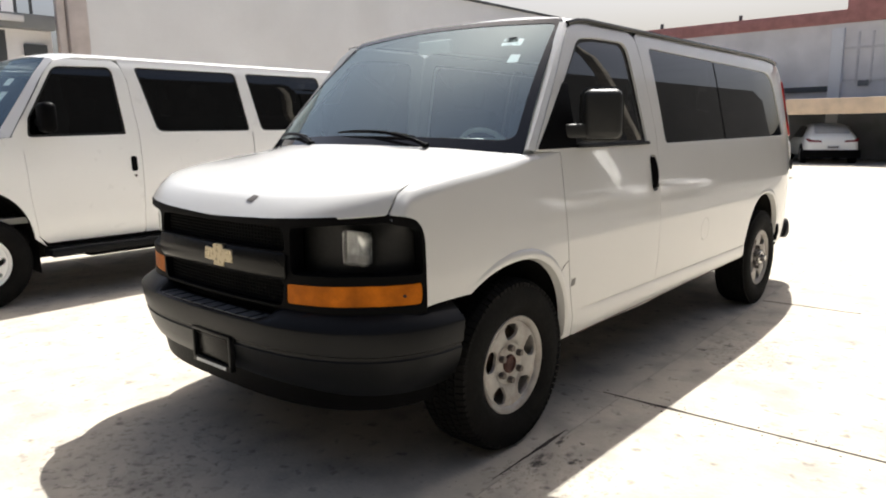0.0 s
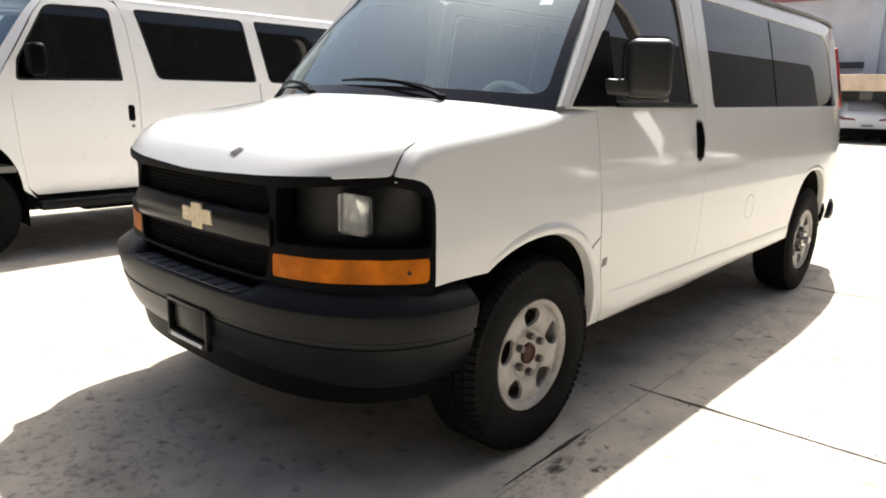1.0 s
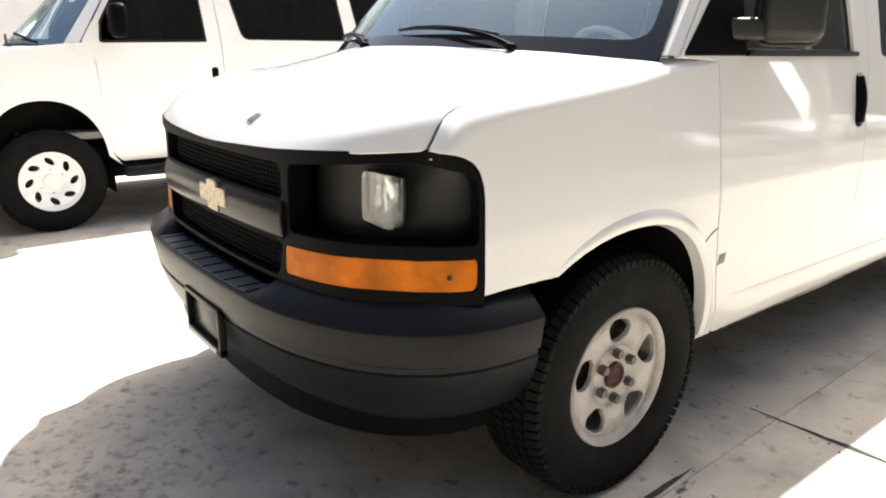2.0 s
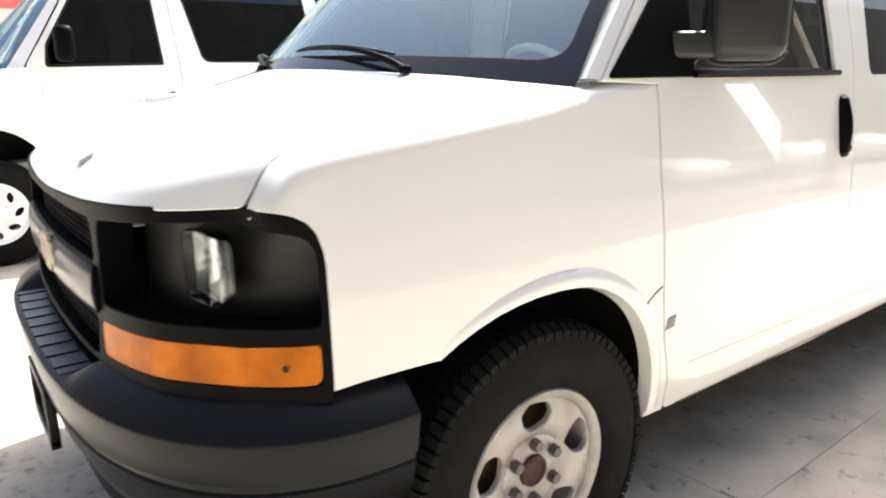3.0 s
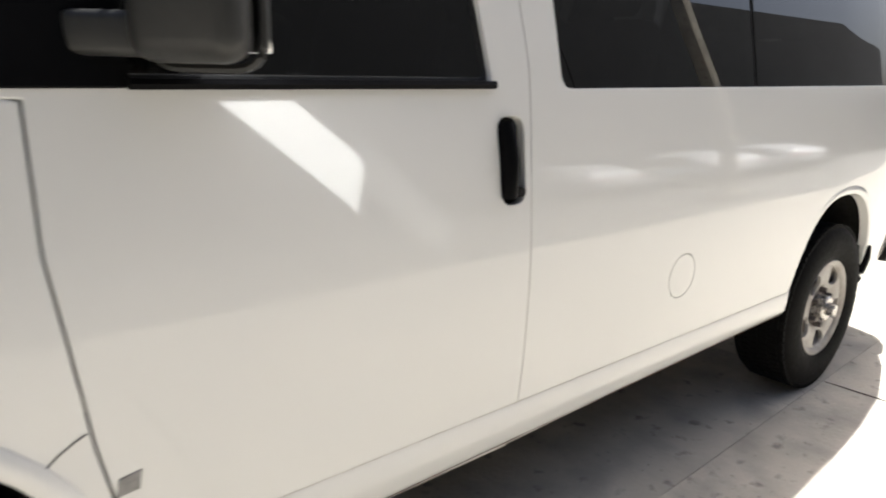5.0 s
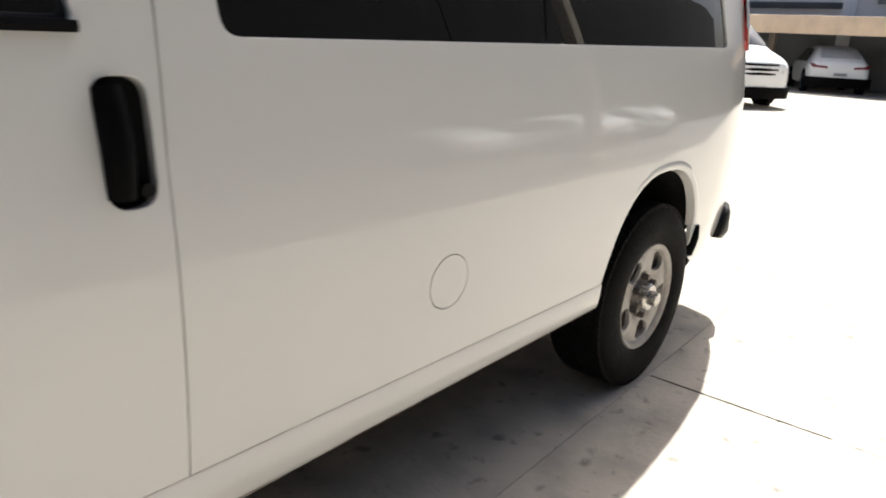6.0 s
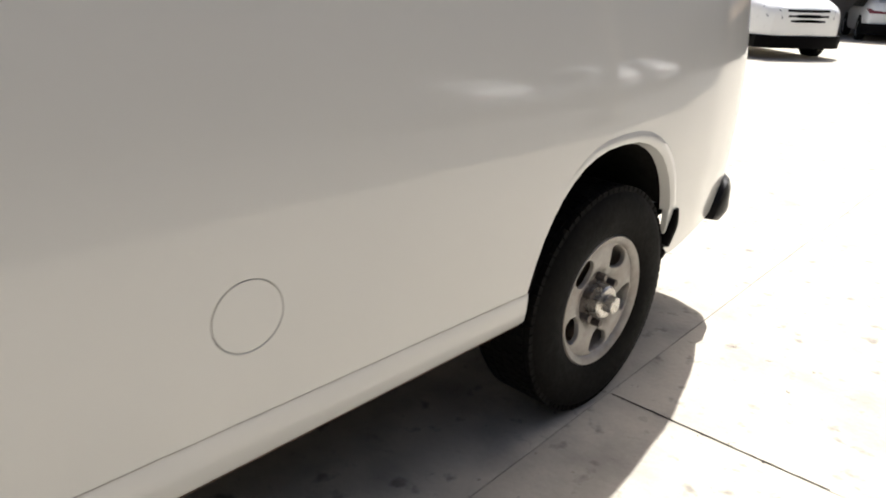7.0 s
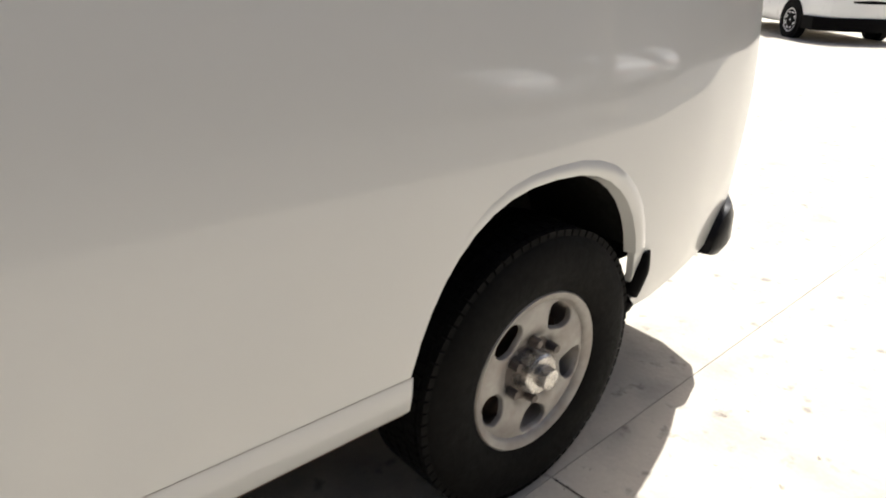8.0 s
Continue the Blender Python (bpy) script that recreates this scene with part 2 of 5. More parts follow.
def panel(name, surface, outline, holes=(), step=0.07, rim=0.02, out=(1, 0, 0), lift=0.0, round_edge=0.004):
    """A sheet on surface(u, v), cut to an outline with holes, its edges folded inwards. out: roughly the way that it faces."""
    from mathutils.geometry import delaunay_2d_cdt
    loops = []
    for loop in (outline, *holes):
        fine = []
        for a, b in zip(loop, loop[1:] + loop[:1]):
            n = max(1, int((Vector(b) - Vector(a)).length / step))
            fine += [tuple(Vector(a).lerp(Vector(b), i / n)) for i in range(n)]
        loops.append(fine)
    pts, edges = [], []
    for loop in loops:
        k = len(pts)
        pts += [Vector(p) for p in loop]
        edges += [(k + i, k + (i + 1) % len(loop)) for i in range(len(loop))]
    rimmed = np.array([tuple(p) for p in pts])
    lo, hi = rimmed.min(0), rimmed.max(0)
    for i in range(int((hi[0] - lo[0]) / step) + 1):
        for j in range(int((hi[1] - lo[1]) / step) + 1):
            p = (lo[0] + (i + 0.5) * step, lo[1] + (j + 0.5) * step)
            if inside(p, loops[0]) and not any(inside(p, h) for h in loops[1:]) and np.min(np.hypot(rimmed[:, 0] - p[0], rimmed[:, 1] - p[1])) > step * 0.5:
                pts.append(Vector(p))
    co, ed, fa = delaunay_2d_cdt(pts, edges, [], 0, 1e-6)[:3]
    verts, normals, faces = [], [], []
    want = Vector(out)
    for c in co:
        u, v, e = c.x, c.y, 1e-3
        p = Vector(surface(u, v))
        n = (Vector(surface(u + e, v)) - Vector(surface(u - e, v))).cross(Vector(surface(u, v + e)) - Vector(surface(u, v - e))).normalized()
        if n.dot(want) < 0:
            n = -n
        verts.append(p + n * lift)
        normals.append(n)
    count = {}
    for f in fa:
        c = sum((co[i] for i in f), Vector((0, 0))) / len(f)
        if inside((c.x, c.y), loops[0]) and not any(inside((c.x, c.y), h) for h in loops[1:]):
            f = list(f)
            if (verts[f[1]] - verts[f[0]]).cross(verts[f[2]] - verts[f[0]]).dot(normals[f[0]]) < 0:
                f.reverse()
            faces.append(f)
            for a, b in zip(f, f[1:] + f[:1]):
                count[(a, b)] = count.get((a, b), 0) + 1
    loop_normals = [normals[i] for f in faces for i in f]
    if rim:
        border = [(a, b) for a, b in count if (b, a) not in count]
        outward = {}
        for a, b in border:
            side = (verts[b] - verts[a]).cross(normals[a]).normalized()
            for i in (a, b):
                outward[i] = (outward.get(i, Vector()) + side)
        ring = {}
        for i, o in outward.items():
            o = o.normalized() if o.length > 1e-6 else o
            n = normals[i]
            base = len(verts)
            verts += [verts[i] + o * round_edge * 0.7 - n * round_edge * 0.4, verts[i] + o * round_edge - n * round_edge * 1.3, verts[i] + o * round_edge - n * rim]
            ring[i] = (i, base, base + 1, base + 2, [n, (n + o).normalized(), o, o])
        for a, b in border:
            A, B = ring[a], ring[b]
            for k in range(3):
                faces.append([A[k], A[k + 1], B[k + 1], B[k]])
                loop_normals += [A[4][k], A[4][k + 1], B[4][k + 1], B[4][k]]
    me = bpy.data.meshes.new(name)
    me.from_pydata([tuple(v) for v in verts], [], faces)
    for p in me.polygons:
        p.use_smooth = True
    me.normals_split_custom_set([tuple(n) for n in loop_normals])
    return me


def box(bm, centre, size, bevel=0.0, segments=2, turn=None):
    m = Matrix.Translation(centre) @ (turn.to_4x4() if turn is not None else Matrix()) @ Matrix.Diagonal((*size, 1))
    made = bmesh.ops.create_cube(bm, size=1.0, matrix=m)
    if bevel:
        es = list({e for v in made["verts"] for e in v.link_edges})
        bmesh.ops.bevel(bm, geom=es, offset=bevel, segments=segments, profile=0.5, affect="EDGES")
    return bm


def boxed(centre, size, bevel=0.0, segments=2, turn=None):
    return box(bmesh.new(), centre, size, bevel, segments, turn)


def tube(bm, path, radius, sides=8, close=False, squash=1.0):
    """A round bar along a path; radius is one number or one for each point."""
    path = [Vector(p) for p in path]
    rings = []
    for i, p in enumerate(path):
        a = path[i - 1] if i or close else p
        b = path[(i + 1) % len(path)] if i + 1 < len(path) or close else p
        d = (b - a).normalized()
        up = Vector((0, 0, 1)) if abs(d.z) < 0.9 else Vector((0, 1, 0))
        s = d.cross(up).normalized()
        u = s.cross(d)
        r = radius[i] if isinstance(radius, (list, tuple)) else radius
        rings.append([bm.verts.new(p + (s * math.cos(k) + u * math.sin(k) * squash) * r) for k in (2 * math.pi * j / sides for j in range(sides))])
    n = len(rings)
    for i in range(n if close else n - 1):
        A, B = rings[i], rings[(i + 1) % n]
        for j in range(sides):
            bm.faces.new((A[j], A[(j + 1) % sides], B[(j + 1) % sides], B[j]))
    if not close:
        bm.faces.new(rings[0][::-1])
        bm.faces.new(rings[-1])
    return bm


def lathe(profile, n=48, axis_x=True, closed=False):
    """A surface of revolution round the x axis; profile: (x, radius)."""
    bm = bmesh.new()
    rings = []
    for i in range(n):
        a = 2 * math.pi * i / n
        rings.append([bm.verts.new((x, r * math.cos(a), r * math.sin(a))) for x, r in profile])
    k = len(profile)
    for i in range(n):
        A, B = rings[i], rings[(i + 1) % n]
        for j in range(k if closed else k - 1):
            q = (A[j], B[j], B[(j + 1) % k], A[(j + 1) % k])
            if profile[j][1] < 1e-6 and profile[(j + 1) % k][1] < 1e-6:
                continue
            bm.faces.new(q)
    bmesh.ops.remove_doubles(bm, verts=bm.verts, dist=1e-6)
    return bm


def sweep(plan, profile):
    """A moulding: profile (outward, z) drawn along a plan of (x, y) points; capped at its ends."""
    bm = bmesh.new()
    rings = []
    for i, p in enumerate(plan):
        a, b = plan[max(0, i - 1)], plan[min(len(plan) - 1, i + 1)]
        d = Vector((b[0] - a[0], b[1] - a[1])).normalized()
        o = Vector((d.y, -d.x))
        rings.append([bm.verts.new((p[0] + o.x * q, p[1] + o.y * q, z)) for q, z in (profile(*p) if callable(profile) else profile)])
    k = len(rings[0])
    for A, B in zip(rings, rings[1:]):
        for j in range(k):
            bm.faces.new((A[j], A[(j + 1) % k], B[(j + 1) % k], B[j]))
    bm.faces.new(rings[0])
    bm.faces.new(rings[-1][::-1])
    return bm


def strip(points_a, points_b, thick=0.0):
    """A band between two rows of points."""
    bm = bmesh.new()
    A = [bm.verts.new(p) for p in points_a]
    B = [bm.verts.new(p) for p in points_b]
    for i in range(len(A) - 1):
        bm.faces.new((A[i], A[i + 1], B[i + 1], B[i]))
    if thick:
        bmesh.ops.recalc_face_normals(bm, faces=bm.faces)
        bmesh.ops.solidify(bm, geom=bm.faces[:], thickness=thick)
    return bm


def empty(name, x, y, z=0.0, turn=0.0):
    e = new(name)
    e.matrix_world = pose(x, y, z, 0, 0, turn)
    e.empty_display_size = 0.3
    return e


# ---- the white passenger van in the middle ----
def wheel(parent, x, y, radius, side, kind, width=0.245, rim_r=0.222, name="wheel"):
    """A wheel of a vehicle: tyre with tread, pressed rim with slots, hub and nuts. side: +1 or -1 along x."""
    w = width / 2
    face_x = w * 0.55
    hub = part(name, lathe([(face_x - 0.03, 0.0), (face_x - 0.03, 0.15), (face_x - 0.05, 0.17), (-w * 0.7, 0.17), (-w * 0.7, 0.0)], 32), RUST, parent)
    hub.matrix_basis = pose(x, y, radius, 0, 0, 0 if side > 0 else 180)
    R = radius
    deep = 0.007 if kind == "front" else 0.003
    prof = [(w * 0.80, rim_r - 0.004), (w * 0.93, rim_r + 0.012), (w * 1.0, rim_r + 0.045), (w * 1.02, rim_r + 0.085), (w * 0.97, R - 0.045),
            (w * 0.90, R - 0.022), (w * 0.74, R - deep - 0.004), (w * 0.3, R - deep), (-w * 0.3, R - deep), (-w * 0.74, R - deep - 0.004), (-w * 0.90, R - 0.022),
            (-w * 1.02, rim_r + 0.085), (-w * 0.93, rim_r + 0.012), (-w * 0.80, rim_r - 0.004)]
    tyre = part("tyre", lathe(prof, 72, closed=True), RUBBER, hub, "dusty black rubber tyre")
    bm = bmesh.new()
    count = 78
    for i in range(count):
        a = 2 * math.pi * i / count
        for (x0, x1, da) in ((0.70, 0.94 if kind == "front" else 0.84, 0.0), (0.36, 0.62, 0.45), (0.02, 0.28, 0.1), (-0.32, -0.06, 0.55), (-0.66, -0.40, 0.2), (-0.94, -0.72, 0.5)):
            b = a + da * 2 * math.pi / count
            h = 0.022 * math.pi
            vs = []
            for dr, sh in ((-0.018, 0.96), (0.001, 0.88 if kind == "front" else 0.97)):
                for xx in (x0 * w, x1 * w):
                    drop = -0.016 if abs(xx) > 0.85 * w else 0.0
                    for s in (-1, 1):
                        ang = b + s * sh * 0.42 * 2 * math.pi / count + 0.02 * (xx / w)
                        r = R + dr + drop
                        vs.append(bm.verts.new((xx * (1.03 if abs(xx) > 0.85 * w else 1), r * math.cos(ang), r * math.sin(ang))))
            for q in ((4, 5, 7, 6), (0, 1, 5, 4), (2, 6, 7, 3), (0, 4, 6, 2), (1, 3, 7, 5)):
                bm.faces.new([vs[k] for k in q])
    part("tread", bm, RUBBER, hub)
    lip = lathe([(w * 0.80, rim_r - 0.022), (w * 0.86, rim_r - 0.012), (w * 0.90, rim_r), (w * 0.84, rim_r + 0.006), (w * 0.70, rim_r - 0.006),
                 (w * 0.30, rim_r - 0.030), (-w * 0.8, rim_r - 0.03), (-w * 0.8, rim_r - 0.036), (w * 0.28, rim_r - 0.036), (w * 0.66, rim_r - 0.03)], 56, closed=True)
    dish = curve_of([0, 0.05, 0.085, 0.105, 0.15, 0.185, 0.21], [0.010, 0.010, 0.008, 0.020, 0.030, 0.028, 0.018])

    def surf(a, b):
        return (face_x + dish(math.hypot(a, b)), a, b)
    if kind == "cover":
        holes = [ellipse(0.152 * math.cos(t), 0.152 * math.sin(t), 0.044, 0.026, 16, t + 0.75) for t in (2 * math.pi * k / 8 for k in range(8))]
    else:
        holes = []
        for k in range(5):
            t = 2 * math.pi * (k + (0.27 if kind == "front" else -0.18)) / 5
            c, s = math.cos(t), math.sin(t)
            loop = rounded([(0.104, 0.010), (0.120, -0.036), (0.154, -0.056), (0.186, -0.040), (0.196, 0.020), (0.172, 0.056), (0.134, 0.046)], 0.015, 4)
            holes.append([(p * c - q * s, p * s + q * c) for p, q in loop])
    rim = part("rim", panel("rim", surf, ellipse(0, 0, rim_r - 0.010, rim_r - 0.010, 56), holes, 0.022, 0.016, (1, 0, 0)), PAINT_B if kind == "cover" else STEEL, hub,
               "white slotted wheel cover" if kind == "cover" else "dull silver steel rim with oval slots")
    part("rim_lip", lip, PAINT_B if kind == "cover" else STEEL, hub)
    if kind == "front":
        part("hub_cap", lathe([(face_x + 0.004, 0.044), (face_x + 0.022, 0.041), (face_x + 0.026, 0.034), (face_x + 0.018, 0.028), (face_x + 0.021, 0.0)], 24), HUBRUST, hub, "red-brown rusty hub centre")
        part("hub_boss", lathe([(face_x + 0.002, 0.100), (face_x + 0.014, 0.094), (face_x + 0.016, 0.060), (face_x + 0.012, 0.040)], 36), STEEL, hub)
        ring, nut_r, nut_h = 0.074, 0.0175, 0.034
    elif kind == "rear":
        part("hub_cap", lathe([(face_x, 0.060), (face_x + 0.050, 0.056), (face_x + 0.056, 0.050), (face_x + 0.058, 0.030), (face_x + 0.085, 0.027), (face_x + 0.088, 0.020), (face_x + 0.088, 0.0)], 28), HUBMETAL, hub, "worn metal axle hub")
        part("hub_ring", lathe([(face_x + 0.006, 0.102), (face_x + 0.010, 0.098), (face_x + 0.010, 0.050), (face_x + 0.002, 0.046)], 32), NUT, hub, "dark greasy hub ring")
        ring, nut_r, nut_h = 0.081, 0.0145, 0.036
    else:
        part("hub_cap", lathe([(face_x, 0.062), (face_x + 0.022, 0.058), (face_x + 0.028, 0.045), (face_x + 0.030, 0.0)], 28), PAINT_B, hub)
        ring, nut_r, nut_h = 0.09, 0.008, 0.008
    for k in range(6):
        t = 2 * math.pi * (k + 0.5) / 6
        bm = bmesh.new()
        bmesh.ops.create_cone(bm, cap_ends=True, segments=6, radius1=nut_r, radius2=nut_r * 0.8, depth=nut_h,
                              matrix=Matrix.Translation((face_x + 0.004 + nut_h / 2, ring * math.cos(t), ring * math.sin(t))) @ Matrix.Rotation(radians(90), 4, "Y"))
        part("wheel_nut", bm, NUT, hub)
    return hub


def seat(parent_name, x, y, z, width, label):
    s = part(parent_name, boxed((0, 0, 0.20), (width, 0.50, 0.16), 0.05, 3), SEAT, None, label)
    s.location = (x, y, z)
    tilt = Matrix.Rotation(radians(-12), 3, "X")
    part("backrest", boxed((0, 0.27, 0.55), (width, 0.13, 0.62), 0.05, 3, tilt), SEAT, s)
    n = max(1, round(width / 0.5))
    for i in range(n):
        part("headrest", boxed((width * ((i + 0.5) / n - 0.5), 0.36, 0.96), (0.26, 0.09, 0.18), 0.04, 3, tilt), SEAT, s)
    part("seat_plinth", boxed((0, 0, 0.06), (width * 0.8, 0.40, 0.12), 0.01), DASH, s)
    return s


def eased(f, lo, hi, spread):
    """The curve f with its bends spread out, so that reflections run evenly over it."""
    zs, offs = np.linspace(lo, hi, 90), np.linspace(-2, 2, 17) * spread
    weights = np.exp(-0.5 * (offs / spread) ** 2)
    return curve_of(zs, [sum(w * f(z + o) for w, o in zip(weights, offs)) / weights.sum() for z in zs])


P_SIDE = curve_of([0.36, 0.41, 0.53, 0.545, 0.73, 0.91, 1.03, 1.18, 1.33, 1.58, 1.83, 1.90, 1.97], [0.944, 0.960, 0.983, 0.9845, 0.998, 1.003, 0.999, 0.983, 0.959, 0.908, 0.850, 0.830, 0.796])
P_SIDE = eased(P_SIDE, 0.36, 1.97, 0.05)
W_SIDE = curve_of([-0.70, -0.55, -0.34, 0.0, 0.35, 3.3, 3.7, 4.0, 4.3, 4.5, 4.58], [0.915, 0.945, 0.972, 0.992, 1.0, 1.0, 0.990, 0.967, 0.913, 0.861, 0.832])


def side_at(y, z):
    return P_SIDE(z) * W_SIDE(y)


def nose_y(x):
    return -0.852 + 0.08 * x * x + 0.36 * x ** 6


RISE_MID = curve_of([0, 0.05, 0.12, 0.155, 0.19, 0.26, 0.6, 1.0], [0, 0.130, 0.285, 0.328, 0.352, 0.400, 0.69, 1.0])
RISE_EDGE = curve_of([0, 0.04, 0.11, 0.33, 0.6, 1.0], [0, 0.25, 0.46, 0.66, 0.80, 1.0])
X_SEAM = 0.862


def hood_at(x, t):
    k = min(1.0, (x / X_SEAM) ** 2)
    y0, y1 = nose_y(x) + 0.006, -0.165 + 0.30 * (x / 0.9) ** 2
    z0, z1 = 1.078 + 0.039 * k, 1.358 - 0.036 * k
    e = k ** 1.6
    return (x, y0 + (y1 - y0) * t, z0 + (z1 - z0) * (RISE_MID(t) * (1 - e) + RISE_EDGE(t) * e))


_edge = [hood_at(X_SEAM, k / 40) for k in range(41)]
SHOULDER = curve_of([p[1] for p in _edge] + [0.3, 0.5], [p[2] for p in _edge] + [1.326, 1.328])
ROLL_Z = curve_of([-0.7, 0.0, 0.2, 0.40], [0.058, 0.058, 0.035, 0.012])
SEAM_X = curve_of([-0.7, 0.09, 0.22, 0.40], [X_SEAM + 0.003, X_SEAM + 0.003, 0.885, 0.940])


def roll_foot(y):
    return SHOULDER(y) - ROLL_Z(y)


def fender_at(y, w):
    """The front wing: w is the height over the start of its rolled shoulder."""
    zs = roll_foot(y)
    if w <= 0:
        return (side_at(y, zs + w), y, zs + w)
    x0 = side_at(y, zs)
    a = min(w / 0.16, 1.0) * math.pi / 2
    return (x0 - (x0 - SEAM_X(y)) * (1 - math.cos(a)), y, zs + ROLL_Z(y) * math.sin(a))


# front edge of the wing, from its foot round the lamp corner to the hood seam: (y, z)
CORNER = [(-0.520, 0.757), (-0.522, 0.90), (-0.524, 1.0), (-0.528, 1.035), (-0.538, 1.068), (-0.555, 1.090), (-0.578, 1.103), (-0.603, 1.1105),
          (-0.622, 1.1145), (-0.633, 1.1162), (-0.6385, 1.117)]


def corner_w(y, z):
    foot = roll_foot(y)
    if z <= foot:
        return z - foot
    return 0.16 * math.asin(min(1.0, (z - foot) / ROLL_Z(y))) / (math.pi / 2)


CORNER_W = [(y, corner_w(y, z)) for y, z in CORNER]
CORNER_AT = [fender_at(y, w) for y, w in CORNER_W]
_bend = [(0.70, nose_y(0.70))] + sorted({(round(p[0], 4), p[1]) for p in CORNER_AT if p[2] > 1.03}) + [(0.952, -0.515), (0.962, -0.47)]
BEND_X, BEND_Y = [_bend[0][0]], [_bend[0][1]]
for _x, _y in _bend[1:]:
    if _x > BEND_X[-1] + 0.002 and _y > BEND_Y[-1] + 0.001:
        BEND_X.append(_x)
        BEND_Y.append(_y)
BEND_U = [BEND_X[0]]
for k in range(1, len(BEND_X)):
    BEND_U.append(BEND_U[-1] + math.hypot(BEND_X[k] - BEND_X[k - 1], BEND_Y[k] - BEND_Y[k - 1]) * (1.0 if k > 1 else (BEND_X[1] - BEND_X[0]) / math.hypot(BEND_X[1] - BEND_X[0], BEND_Y[1] - BEND_Y[0])))
LOW_PLAN = curve_of([0.66, 0.70, 0.80, 0.87, 0.92, 0.945, 0.955], [nose_y(0.66), nose_y(0.70), -0.698, -0.636, -0.575, -0.530, -0.505])
BENT_X, BENT_Y = curve_of(BEND_U, BEND_X), curve_of(BEND_U, BEND_Y)


def bend_u(x):
    """Length along the plan of the nose at which it stands x from the middle."""
    return float(np.interp(x, BEND_X, BEND_U)) if x > BEND_X[0] else x


def arch_loop(cy, half, top, base, n=22, lean=2.3, half_front=None, lean_front=None):
    """Points of a wheel arch from its front foot over the top to its rear foot."""
    pts = []
    for i in range(n + 1):
        a = math.pi * (1 - i / n)
        c, s = math.cos(a), math.sin(a)
        h, m = ((half_front or half), (lean_front or lean)) if c < 0 else (half, lean)
        pts.append((cy + h * math.copysign(abs(c) ** (2 / m), c), base + (top - base) * abs(s) ** (2 / m)))
    return pts


